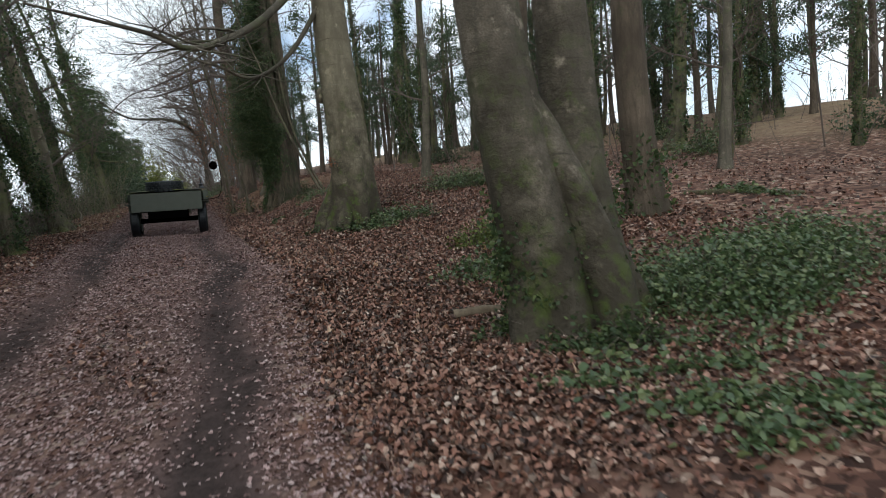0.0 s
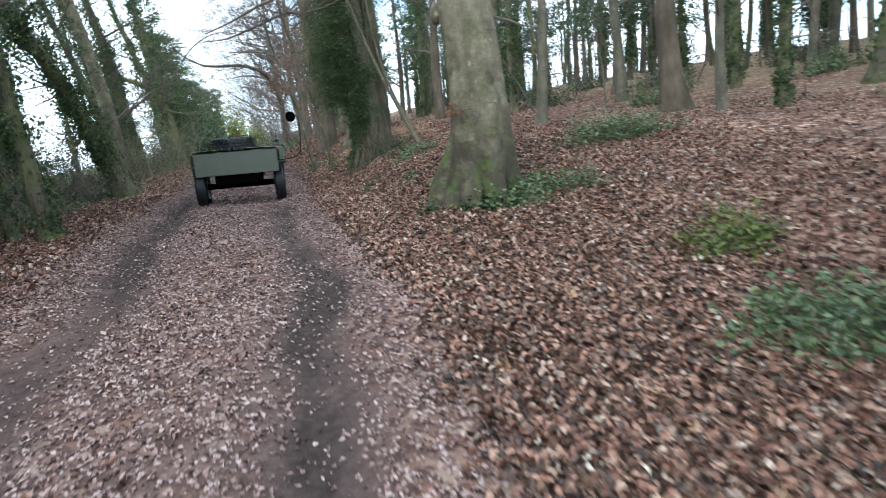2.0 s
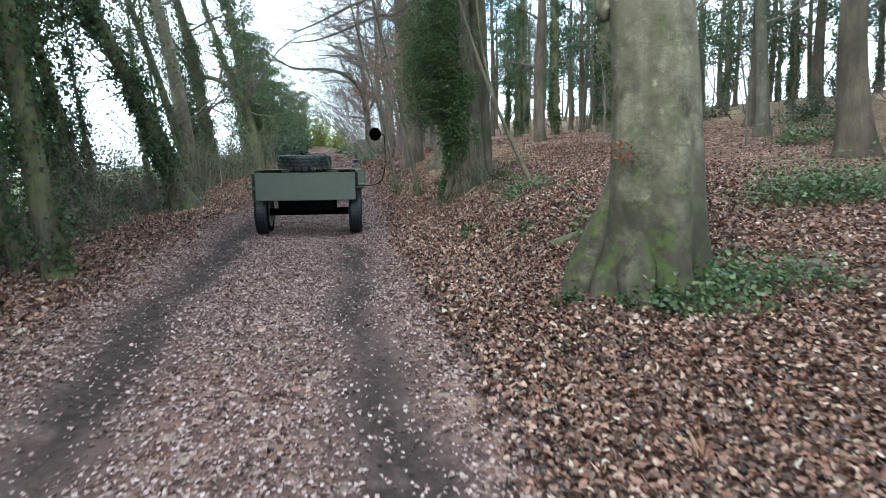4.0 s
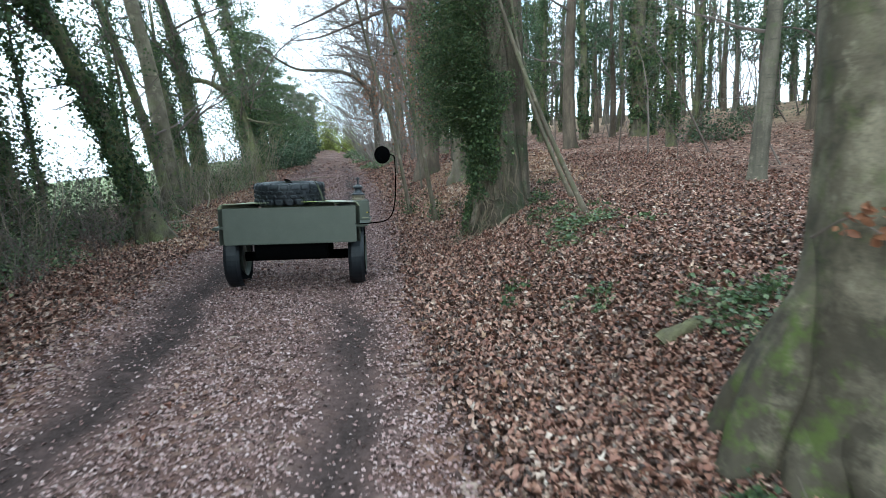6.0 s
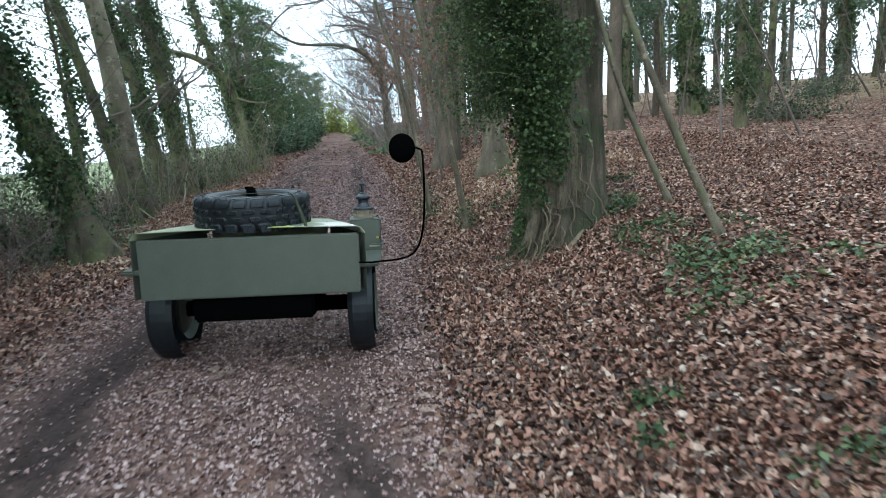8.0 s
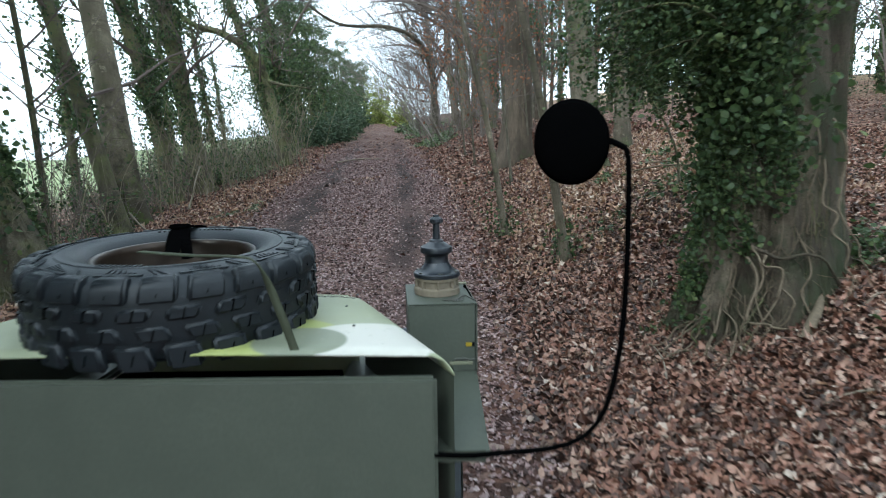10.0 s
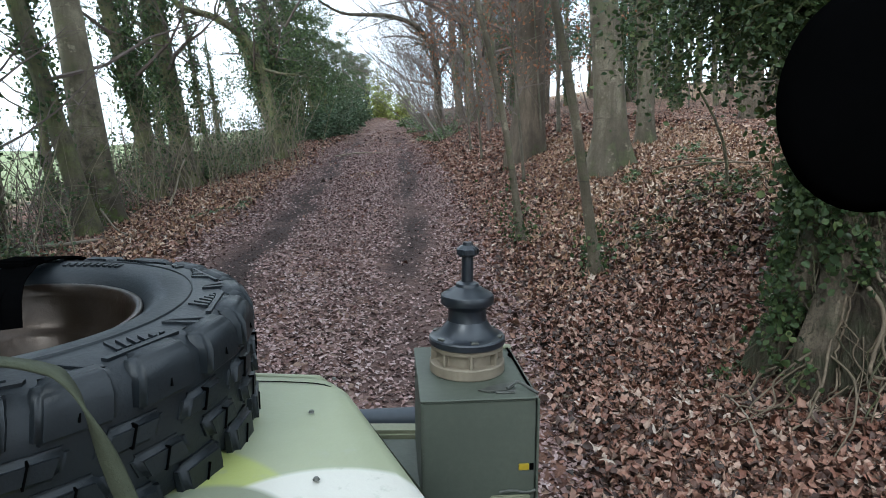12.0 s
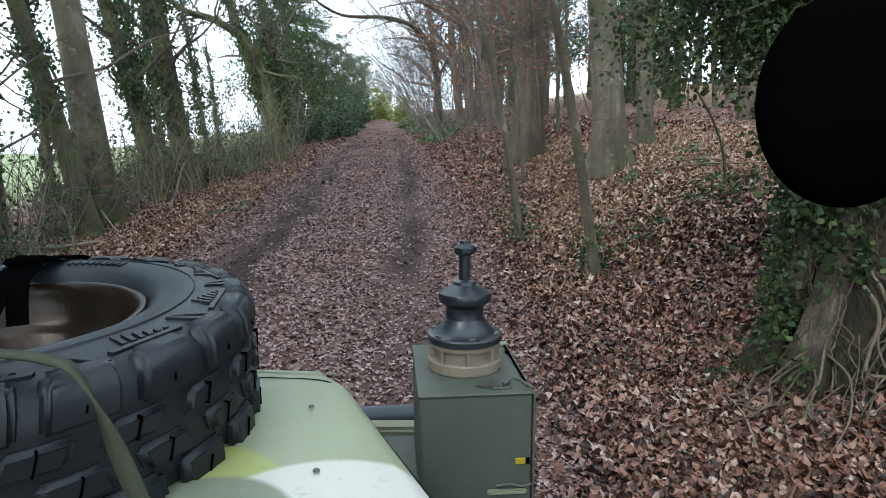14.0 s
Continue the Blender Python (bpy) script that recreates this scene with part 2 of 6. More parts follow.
def leaf_data(pos, size, rng, flat=0.0, fold=0.25, width=0.62, fine=False):
    """Folded leaves: arrays of points and triangles; fine ones have a rounder outline."""
    n = len(pos)
    size = np.broadcast_to(np.asarray(size, float), (n,)) * rng.uniform(0.55, 1.4, n)
    nrm = rng.normal(size=(n, 3))
    nrm[:, 2] = np.abs(nrm[:, 2]) + flat
    nrm /= np.linalg.norm(nrm, axis=1)[:, None]
    t = np.cross(nrm, rng.normal(size=(n, 3)))
    t /= np.linalg.norm(t, axis=1)[:, None] + 1e-9
    s = np.cross(nrm, t)
    k = size[:, None]
    lift = nrm * k * (fold * rng.uniform(-0.4, 1.2, n))[:, None]
    if not fine:
        v = np.stack([pos - t * k * 0.5, pos + s * k * width * 0.5 + lift + t * k * 0.05, pos + t * k * 0.5, pos - s * k * width * 0.5 + lift + t * k * 0.05], 1).reshape(-1, 3)
        base = np.arange(n)[:, None] * 4
        return v, np.concatenate([base + np.array([0, 1, 2]), base + np.array([0, 2, 3])], 1).reshape(-1, 3)
    curl = nrm * k * (fold * rng.uniform(-0.5, 1.0, n))[:, None]
    skew = rng.uniform(0.8, 1.2, n)[:, None]
    v = np.stack([pos - t * k * 0.5 + curl * 0.6, pos + s * k * width * 0.46 * skew + lift - t * k * 0.16, pos + s * k * width * 0.4 + lift * 0.9 + t * k * 0.2, pos + t * k * 0.5 + curl,
                  pos - s * k * width * 0.4 * skew + lift * 0.9 + t * k * 0.18, pos - s * k * width * 0.46 + lift - t * k * 0.16], 1).reshape(-1, 3)
    base = np.arange(n)[:, None] * 6
    f = np.concatenate([base + np.array(q) for q in ((0, 1, 2), (0, 2, 3), (0, 3, 4), (0, 4, 5))], 1).reshape(-1, 3)
    return v, f


LOBED = (1.0, 0.52, 0.9, 0.5, 0.72, 0.3, 0.72, 0.5, 0.9, 0.52)
OVAL = (1.05, 0.8, 0.62, 0.58, 0.66, 0.9, 0.66, 0.58, 0.62, 0.8)


def lobed_leaves(name, pos, size, rng, mat, label, flat=0.9, outline=LOBED, curl=1.0):
    """Crumpled leaves: a ring of ten points round a middle one, bent both ways."""
    n = len(pos)
    size = size * rng.uniform(0.55, 1.35, n)
    nrm = rng.normal(size=(n, 3))
    nrm[:, 2] = np.abs(nrm[:, 2]) + flat
    nrm /= np.linalg.norm(nrm, axis=1)[:, None]
    t = np.cross(nrm, rng.normal(size=(n, 3)))
    t /= np.linalg.norm(t, axis=1)[:, None] + 1e-9
    b = np.cross(nrm, t)
    ang = np.array([0, 32, 62, 92, 128, 180, 232, 268, 298, 328]) * math.pi / 180
    rad = np.array(outline) * 0.5
    rr = rad[None, :] * rng.uniform(0.78, 1.22, (n, 10)) * size[:, None]
    u, w = rr * np.cos(ang), rr * np.sin(ang)
    c1, c2, c3 = (rng.normal(0, k * curl, n)[:, None] / size[:, None] for k in (1.6, 2.2, 1.3))
    h = c1 * u * u + c2 * w * w + c3 * u * w + rng.normal(0, 0.085, (n, 10)) * size[:, None]
    ring = pos[:, None, :] + u[..., None] * t[:, None, :] + w[..., None] * b[:, None, :] + h[..., None] * nrm[:, None, :]
    v = np.concatenate([pos[:, None, :], ring], 1).reshape(-1, 3)
    tri = np.array([(0, 1 + i, 1 + (i + 1) % 10) for i in range(10)])
    f = (np.arange(n)[:, None, None] * 11 + tri[None]).reshape(-1, 3)
    ob = raw_mesh(name, v, f, mat)
    return tagged(ob, label, "leaves", kind="stuff")


def raw_mesh(name, v, f, mat):
    me = bpy.data.meshes.new(name)
    me.vertices.add(len(v))
    me.vertices.foreach_set("co", v.astype(np.float32).ravel())
    me.loops.add(len(f) * 3)
    me.loops.foreach_set("vertex_index", f.astype(np.int32).ravel())
    me.polygons.add(len(f))
    me.polygons.foreach_set("loop_start", np.arange(0, len(f) * 3, 3, dtype=np.int32))
    me.update(calc_edges=True)
    me.materials.append(mat)
    return new(name, me)


def leaf_part(name, pos, size, rng, mat, parent=None, label="", flat=0.0, fold=0.25, width=0.62, fine=False):
    v, f = leaf_data(np.asarray(pos, float), size, rng, flat, fold, width, fine)
    ob = raw_mesh(name, v, f, mat)
    ob.parent = parent
    if label:
        tagged(ob, label)
    return ob


# ---------------------------------------------------------------- lie of the land
def track_height(y):
    return np.interp(y, [-40, -16, -13.4, -10.8, -8, -4.6, -1, 0.8, 4.3, 7, 14, 18, 45, 70, 120, 400], [-5.6, -3.4, -3.08, -2.76, -2.36, -2.08, -1.88, -1.79, -1.53, -1.3, -0.72, -0.38, 1.2, 3.4, 6, 6])


def track_middle(y):
    return np.interp(y, [-40, -16, -10.8, -7.7, -4.6, -2.3, 0, 4.5, 10, 18, 45, 70, 120], [1.6, 1.3, 0.8, 0.7, 0.1, -0.3, -0.75, -1.3, -2.2, -3.6, -8.6, -12, -19])


def land(x, y):
    """Height of the ground: a track, a bank and a wooded rise on its east, a field on its west."""
    d = x - track_middle(y)
    near = soft_step(-6, 0, y)
    steps = [0, 4, 8, 12.5, 20, 26, 34, 60]
    up = soft_step(4, 16, y)
    hill = (1 - up) * np.interp(d, steps, [0, 0, 0.12, 0.32, 1.45, 2.3, 2.2, 0.8]) + up * np.interp(d, steps, [0, 0, 0.4, 0.62, 1.7, 2.4, 2.3, 0.8])
    bank = near * 0.78 * soft_step(1.8, 4.2, d) + (1 - near) * 0.55 * soft_step(2.2, 9, d) + hill
    west = -0.06 * soft_step(1.5, 3, -d) - 0.10 * np.maximum(-d - 4.5, 0) * soft_step(4, 7, -d)
    return track_height(y) + bank + np.maximum(west, -9.0)


def relief(x, y):
    """Small unevenness of the ground."""
    out = 0
    for k, (fx, fy, ph, am) in enumerate(((1.1, 0.7, 0.3, 0.02), (-0.8, 1.3, 1.9, 0.02), (2.3, 1.9, 4.1, 0.012), (-2.9, 2.2, 0.7, 0.01), (5.1, -3.7, 2.2, 0.006), (4.3, 6.1, 5.0, 0.006))):
        out = out + am * np.sin(fx * x + fy * y + ph + 0.8 * np.sin(0.45 * fy * x - 0.6 * fx * y + k))
    return out


def ruts(d):
    return np.exp(-((d + 1.2) / 0.3) ** 2) + np.exp(-((d - 0.62) / 0.27) ** 2)


def rut_at(x, y):
    d = x - track_middle(y) + 0.07 * np.sin(1.3 * y) + 0.05 * np.sin(3.1 * y + 1)
    covered = soft_step(-2, 1, y) * soft_step(6.2, 4.6, y) * soft_step(-0.8, 0.2, d)
    return ruts(d) * (1 - 0.6 * covered)


def surface(x, y):
    d = x - track_middle(y)
    rut = ruts(d + 0.07 * np.sin(1.3 * y) + 0.05 * np.sin(3.1 * y + 1)) * soft_step(34, 22, np.abs(y))
    on_track = soft_step(1.9, 1.2, np.abs(d + 0.3))
    return land(x, y) + relief(x, y) * (1 - 0.5 * on_track) - 0.05 * rut + 0.06 * soft_step(1.35, 2.2, -d) * soft_step(4.2, 2.6, -d)


def spread(lo, hi, step, far, grow=1.35):
    out = list(np.arange(lo, hi + 1e-6, step))
    s = step
    up, down = hi, lo
    while up < far:
        s *= grow
        up += s
        down -= s
        out += [up]
        out.insert(0, down)
    return np.array(out)


def build_ground():
    xs, ys = spread(-9, 14, 0.16, 600), spread(-18, 24, 0.16, 600)
    X, Y = np.meshgrid(xs, ys)
    D = X - track_middle(Y)
    rut = rut_at(X, Y) * soft_step(34, 22, np.abs(Y))
    wob = np.clip(0.9 + 9 * relief(X * 1.7, Y * 1.1), 0.5, 1.3)
    on_track = soft_step(1.9, 1.2, np.abs(D + 0.3))
    Z = surface(X, Y)
    ny, nx = X.shape
    pts = np.stack([X, Y, Z], -1).reshape(-1, 3)
    idx = np.arange(ny * nx).reshape(ny, nx)
    quads = np.stack([idx[:-1, :-1], idx[:-1, 1:], idx[1:, 1:], idx[1:, :-1]], -1).reshape(-1, 4)
    me = bpy.data.meshes.new("ground")
    me.from_pydata(pts.tolist(), [], quads.tolist())
    wear = np.zeros((ny * nx, 4), np.float32)
    wear[:, 0] = np.clip(0.42 * on_track + 0.4 * rut * wob, 0, 1).ravel()
    wear[:, 2] = np.clip(1.25 * rut * wob, 0, 1).ravel()
    field = soft_step(-6.8, -8.6, D)
    far_left = (Y > 75) * soft_step(-3, -6, D)
    wear[:, 1] = np.maximum(field, far_left).ravel()
    wear[:, 3] = 1
    me.color_attributes.new("wear", "FLOAT_COLOR", "POINT").data.foreach_set("color", wear.ravel())
    dry = soft_step(12, 19, D) * np.clip(0.55 + 9 * relief(X * 0.5, Y * 0.5), 0, 0.9)
    me.attributes.new("dry", "FLOAT", "POINT").data.foreach_set("value", dry.ravel().astype(np.float32))
    me.materials.append(M_GROUND)
    ob = new("ground", me)
    smooth_shade(ob)
    return tagged(ob, "leaf-strewn woodland ground with a rutted muddy track", "ground", kind="structure")


build_ground()


def land_at(x, y):
    return float(surface(np.float64(x), np.float64(y)))


# ---------------------------------------------------------------- trees
def grow(tubes, rnd, p, d, length, r, level, tips, sides=5, droop=0.0, density=1.0, coarse=False):
    """One limb with its side branches."""
    n = (4 if level > 0 else 2) if coarse else (5 if level > 0 else 4)
    pts, radii = [p.copy()], [r]
    q, step = p.copy(), length / n
    for i in range(n):
        d = (d + Vector((rnd.gauss(0, 0.16), rnd.gauss(0, 0.16), rnd.gauss(0.05 - droop, 0.12)))).normalized()
        q = q + d * step
        pts.append(q.copy())
        radii.append(max(r * (1 - 0.8 * (i + 1) / n), 0.0025))
    tubes.tube(pts, radii, sides if level > 1 else (4 if level == 1 else 3))
    tips.append(q)
    if level == 0:
        return
    for i in range(int((7 if level > 1 else 6) * density)):
        k = rnd.uniform(0.25, 1.0)
        j = min(int(k * n), n - 1)
        o = pts[j].lerp(pts[j + 1], k * n - j)
        az = Vector((rnd.gauss(0, 1), rnd.gauss(0, 1), rnd.gauss(0.15, 0.6))).normalized()
        grow(tubes, rnd, o, (d * 0.75 + az * 0.8).normalized(), length * rnd.uniform(0.35, 0.6), max(radii[j] * 0.5, 0.004), level - 1, tips, 4, droop, density, coarse)


def make_tree(name, label, x, y, height, r, lean=(0, 0), bend=0.0, mat=None, seed=1, flare=0.35, roots=5, limbs=10, first=0.4, reach=0.3,
              level=2, ivy=0, ivy_low=0.3, ivy_high=6.0, ivy_out=0.35, ivy_size=0.07, leafy=0, leaf_mat=None, leaf_size=0.06, sides=14, droop=0.0, twig=None, group="woodland trees", category="tree", coarse=False, ivy_side=None):
    rnd, rng = random.Random(seed), np.random.default_rng(seed)
    z = land_at(x, y)
    top = empty(name, pose(x, y, z), label, category, group)
    off = [rnd.uniform(0, 6.28) for _ in range(4)]

    def mid(h):
        w = 0.03 * height * r * 6
        return Vector((lean[0] * h + bend * math.sin(min(h / (0.45 * height), 1) * 3.14) + w * 0.15 * math.sin(h * 0.7 + off[0]),
                       lean[1] * h + w * 0.15 * math.sin(h * 0.6 + off[1]), h))

    def rad(h):
        return r * max(1 - 0.8 * (max(h, 0) / height) ** 0.9, 0.06)

    rings = 12 if coarse else 22
    hs = [-0.25, 0.0, 0.12, 0.25, 0.45, 0.7, 1.0] + [1.0 + (height - 1.0) * (i / rings) for i in range(1, rings + 1)]
    tb = Tubes()
    lump = [(rnd.randint(2, 6), rnd.uniform(0, 6.28), rnd.uniform(0.01, 0.035)) for _ in range(4)]

    def shape(i, t):
        h = hs[i]
        k = math.exp(-max(h, 0) / (1.1 * r + 0.08))
        out = 1 + flare * k * (1 + 0.75 * math.cos(roots * t + off[2]) + 0.3 * math.cos((roots + 2) * t + off[3]))
        for n, ph, am in lump:
            out += am * math.sin(n * t + ph + 0.8 * h)
        return out

    tb.tube([mid(h) for h in hs], [rad(h) for h in hs], sides, shape)
    smooth_shade(part("trunk", tb.data(), mat, top))
    if limbs:
        br, tips = Tubes(), []
        for i in range(limbs):
            h = height * (first + (0.97 - first) * (i + rnd.random()) / limbs)
            az = rnd.uniform(0, 6.28)
            up = rnd.uniform(0.15, 0.9)
            grow(br, rnd, mid(h), Vector((math.cos(az), math.sin(az), up)).normalized(), height * reach * rnd.uniform(0.6, 1.1) * (1.15 - 0.5 * h / height), rad(h) * (0.3 if coarse else 0.45), level, tips, 5, droop, 1.0, coarse)
        part("crown", br.data(), twig or M_TWIG, top, "bare twiggy crown")
        if leafy:
            t = np.array([tuple(q) for q in tips])
            pos = t[rng.integers(0, len(t), leafy)] + rng.normal(size=(leafy, 3)) * np.array([0.22, 0.22, 0.16])
            leaf_part("foliage", pos, leaf_size, rng, leaf_mat or M_EVERGREEN, top, "dry copper foliage" if leaf_mat is M_COPPER else "dark green foliage")
    if ivy:
        clumps = [(rnd.uniform(ivy_low, ivy_high), rnd.gauss(*ivy_side) if ivy_side else rnd.uniform(0, 6.28), rnd.uniform(0.2, 1.0), rnd.uniform(0.1, 0.32)) for _ in range(int(10 + 9 * (ivy_high - ivy_low)))]
        pos = np.empty((ivy, 3))
        for i in range(ivy):
            h, az, k, spread_ = clumps[rnd.randrange(len(clumps))]
            h += rnd.gauss(0, spread_)
            h = min(max(h, ivy_low * 0.6), ivy_high + 0.6)
            az += rnd.gauss(0, 0.5)
            full = 0.35 + 0.65 * min(max((h - ivy_low) / (0.4 * (ivy_high - ivy_low)), 0), 1)
            m = mid(h)
            q = rad(h) * (1 + flare * math.exp(-h / (1.1 * r + 0.08))) + abs(rnd.gauss(0.02, ivy_out * k * full * 0.6))
            pos[i] = (m.x + q * math.cos(az), m.y + q * math.sin(az), m.z - 0.12 * q)
        leaf_part("ivy", pos, ivy_size, rng, M_IVY, top, "dark glossy climbing ivy", flat=-0.2, width=0.8, fine=ivy >= 8000)
    return top


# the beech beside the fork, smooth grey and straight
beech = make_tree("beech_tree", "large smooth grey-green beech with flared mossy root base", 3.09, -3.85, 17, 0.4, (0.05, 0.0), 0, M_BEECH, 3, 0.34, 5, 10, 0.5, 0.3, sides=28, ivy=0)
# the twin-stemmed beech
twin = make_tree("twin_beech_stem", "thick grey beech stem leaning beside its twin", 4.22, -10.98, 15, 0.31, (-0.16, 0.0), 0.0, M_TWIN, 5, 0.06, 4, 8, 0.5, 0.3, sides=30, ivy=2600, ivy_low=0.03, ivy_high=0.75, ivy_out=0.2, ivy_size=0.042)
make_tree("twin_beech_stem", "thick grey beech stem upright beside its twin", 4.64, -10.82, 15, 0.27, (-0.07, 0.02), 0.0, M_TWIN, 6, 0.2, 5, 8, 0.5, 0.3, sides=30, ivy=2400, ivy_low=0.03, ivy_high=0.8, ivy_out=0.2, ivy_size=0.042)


def make_beech_roots():
    """Swelling roots at the beech's foot, with hollows between them."""
    rnd = random.Random(44)
    for az, out, high, r in ((3.25, 0.68, 1.15, 0.16), (3.9, 0.62, 0.8, 0.13), (4.55, 0.74, 1.1, 0.17), (5.3, 0.7, 0.9, 0.16), (2.45, 0.66, 1.0, 0.15), (0.6, 0.7, 0.9, 0.16)):
        pts = []
        for k in range(7):
            q = k / 6
            a = az + rnd.gauss(0, 0.03) + 0.12 * q * q
            d = 0.1 + (out - 0.1) * q ** 1.2
            x, y = d * math.cos(a), d * math.sin(a)
            g = land_at(3.09 + x, -3.85 + y) - land_at(3.09, -3.85)
            pts.append((x + 0.05 * high * (1 - q), y, g - 0.12 + (high + 0.12) * (1 - q) ** 1.5))
        line = spline(pts, 4)
        n = len(line)
        tb = Tubes()
        tb.tube(line, [r * (0.5 + 0.5 * min(k / (0.4 * n), 1)) * (1 - 1.1 * max(k / n - 0.55, 0)) for k in range(n)], 18, lambda i, t: 1 + 0.08 * math.sin(3 * t + 0.35 * i) + 0.05 * math.sin(5 * t - 0.5 * i))
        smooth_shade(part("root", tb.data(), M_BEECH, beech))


make_beech_roots()


def make_beech_sprig():
    """A burl high on the stem, and a small twig still holding dry leaves."""
    rng = np.random.default_rng(12)
    tb = Tubes()
    line = spline([(-0.3, -0.26, 1.1), (-0.24, -0.42, 1.2), (-0.2, -0.5, 1.16), (-0.12, -0.56, 1.1)], 4)
    tb.tube(line, [0.006 * (1 - 0.05 * k) for k in range(len(line))], 5)
    part("sprig", tb.data(), M_TWIG, beech)
    pos = np.array([tuple(line[k]) for k in rng.integers(3, len(line), 26)]) + rng.normal(0, 0.045, (26, 3))
    leaf_part("sprig_leaves", pos, 0.055, rng, M_COPPER, beech, "dry copper leaves on a twig", fine=True)
    bm = bmesh.new()
    bmesh.ops.create_icosphere(bm, subdivisions=3, radius=1.0)
    for v in bm.verts:
        k = 1 + 0.22 * noise.noise(v.co * 2.2) + 0.1 * noise.noise(v.co * 5.0)
        v.co = Vector((v.co.x * 0.07, v.co.y * 0.1, v.co.z * 0.15)) * k + Vector((-0.26, -0.1, 2.45))
    smooth_shade(part("burl", bm, M_BEECH, beech))


make_beech_sprig()


def make_buttresses():
    """Folded ridges that run from the leaning stem down into its roots."""
    for pts, r0, r1 in (([(3.98, -11.06, 1.95), (4.13, -11.12, 1.5), (4.32, -11.15, 1.1), (4.45, -11.19, 0.7), (4.54, -11.25, 0.3), (4.6, -11.3, -0.2)], 0.13, 0.22),
                        ([(4.58, -10.92, 1.6), (4.6, -10.98, 1.1), (4.67, -11.03, 0.6), (4.8, -11.09, 0.2), (4.92, -11.14, -0.2)], 0.13, 0.18),
                        ([(4.12, -11.12, 1.15), (4.19, -11.2, 0.7), (4.22, -11.25, 0.35), (4.24, -11.3, -0.15)], 0.1, 0.075),
                        ([(4.03, -11.04, 1.15), (3.95, -11.12, 0.7), (3.88, -11.18, 0.3), (3.82, -11.26, -0.05), (3.74, -11.34, -0.25)], 0.19, 0.15),
                        ([(4.4, -11.1, 1.1), (4.54, -11.12, 0.85), (4.66, -11.1, 0.55)], 0.06, 0.09)):
        line = spline([(x - 4.22, y + 10.98, h) for x, y, h in pts], 5)
        n = len(line)
        tb = Tubes()
        tb.tube(line, [(r0 + (r1 - r0) * k / n) * (0.55 + 0.45 * min(k / 4, 1)) for k in range(n)], 16, lambda i, t: 1 + 0.06 * math.sin(3 * t + i * 0.4))
        smooth_shade(part("buttress", tb.data(), M_TWIN, twin))


make_buttresses()
make_tree("fir_tree", "straight red-brown conifer trunk with rough bark", 6.9, -8.1, 16, 0.25, (0.0, 0.0), 0, M_BROWN, 7, 0.3, 5, 14, 0.45, 0.16, leafy=9000, leaf_size=0.12, droop=0.12, ivy=400, ivy_low=0.05, ivy_high=0.9)
# the ivy-clad tree above the track, with exposed roots
ivy_tree = make_tree("ivy_tree", "broad trunk smothered in dark ivy with exposed roots", 1.88, 3.3, 14, 0.3, (0.0, 0.02), 0, M_IVY_BARK, 8, 0.32, 6, 10, 0.45, 0.26, sides=26, ivy=19000, ivy_low=0.9, ivy_high=6.5, ivy_out=0.85, ivy_size=0.05, ivy_side=(3.2, 0.62))
# saplings
make_tree("sapling", "slender young hazel stem with a mossy foot", 0.17, 7.2, 8, 0.046, (-0.22, 0.0), 0.1, M_BANK, 9, 0.6, 3, 9, 0.35, 0.22, 1, sides=9, group="saplings", category="sapling", ivy=320, ivy_low=0.02, ivy_high=0.3, ivy_out=0.35, ivy_size=0.045)
make_tree("sapling", "slender young hazel stem with a mossy foot", 0.82, 5.6, 8.5, 0.05, (-0.215, 0.0), 0.08, M_BANK, 10, 0.6, 3, 9, 0.35, 0.22, 1, sides=9, group="saplings", category="sapling", ivy=320, ivy_low=0.02, ivy_high=0.3, ivy_out=0.35, ivy_size=0.045)
make_tree("sapling", "curved grey sapling on the bank", 3.15, 3.2, 8, 0.039, (-0.28, 0.03), -0.22, M_BANK, 11, 0.5, 3, 8, 0.4, 0.22, 1, sides=9, group="saplings", category="sapling")
make_tree("sapling", "grey sapling on the bank beside the ivy tree", 2.97, 1.4, 8, 0.037, (-0.38, 0.0), -0.1, M_BANK, 12, 0.5, 3, 8, 0.4, 0.22, 1, sides=9, group="saplings", category="sapling")
# beeches further up the east side
make_tree("beech_tree", "large grey beech with buttressed roots on the bank", 1.37, 9.1, 17, 0.225, (-0.03, 0.0), 0, M_BANK, 13, 0.62, 5, 10, 0.45, 0.26, sides=24)
make_tree("beech_tree", "grey beech stem behind its larger neighbour", 2.35, 11.1, 14, 0.15, (-0.06, 0.0), 0, M_BANK, 14, 0.4, 4, 8, 0.4, 0.26)
make_tree("beech_tree", "broad reddish-grey tree trunk on the bank", 0.45, 12.6, 16, 0.33, (-0.06, 0.0), 0, M_BROWN, 15, 0.3, 5, 10, 0.4, 0.28)
make_tree("woodland_tree", "tall ivy-clad trunk on the wooded rise", 8.7, 18.0, 16, 0.36, (0.0, 0.0), 0, M_DARK, 16, 0.4, 5, 10, 0.45, 0.22, ivy=3500, ivy_low=0.1, ivy_high=9, ivy_out=0.3, ivy_size=0.13)
make_tree("fir_tree", "brown conifer trunk on the leafy rise", 9.95, 3.3, 17, 0.31, (0.0, 0.0), 0, M_BROWN, 17, 0.35, 5, 14, 0.4, 0.16, leafy=9000, leaf_size=0.12, droop=0.12)
make_tree("woodland_tree", "slim trunk leaning on the leafy rise", 13.6, 0.9, 15, 0.24, (0.18, 0.0), 0, M_DARK, 18, 0.3, 4, 9, 0.4, 0.22, ivy=900, ivy_low=0.2, ivy_high=7, ivy_size=0.12)
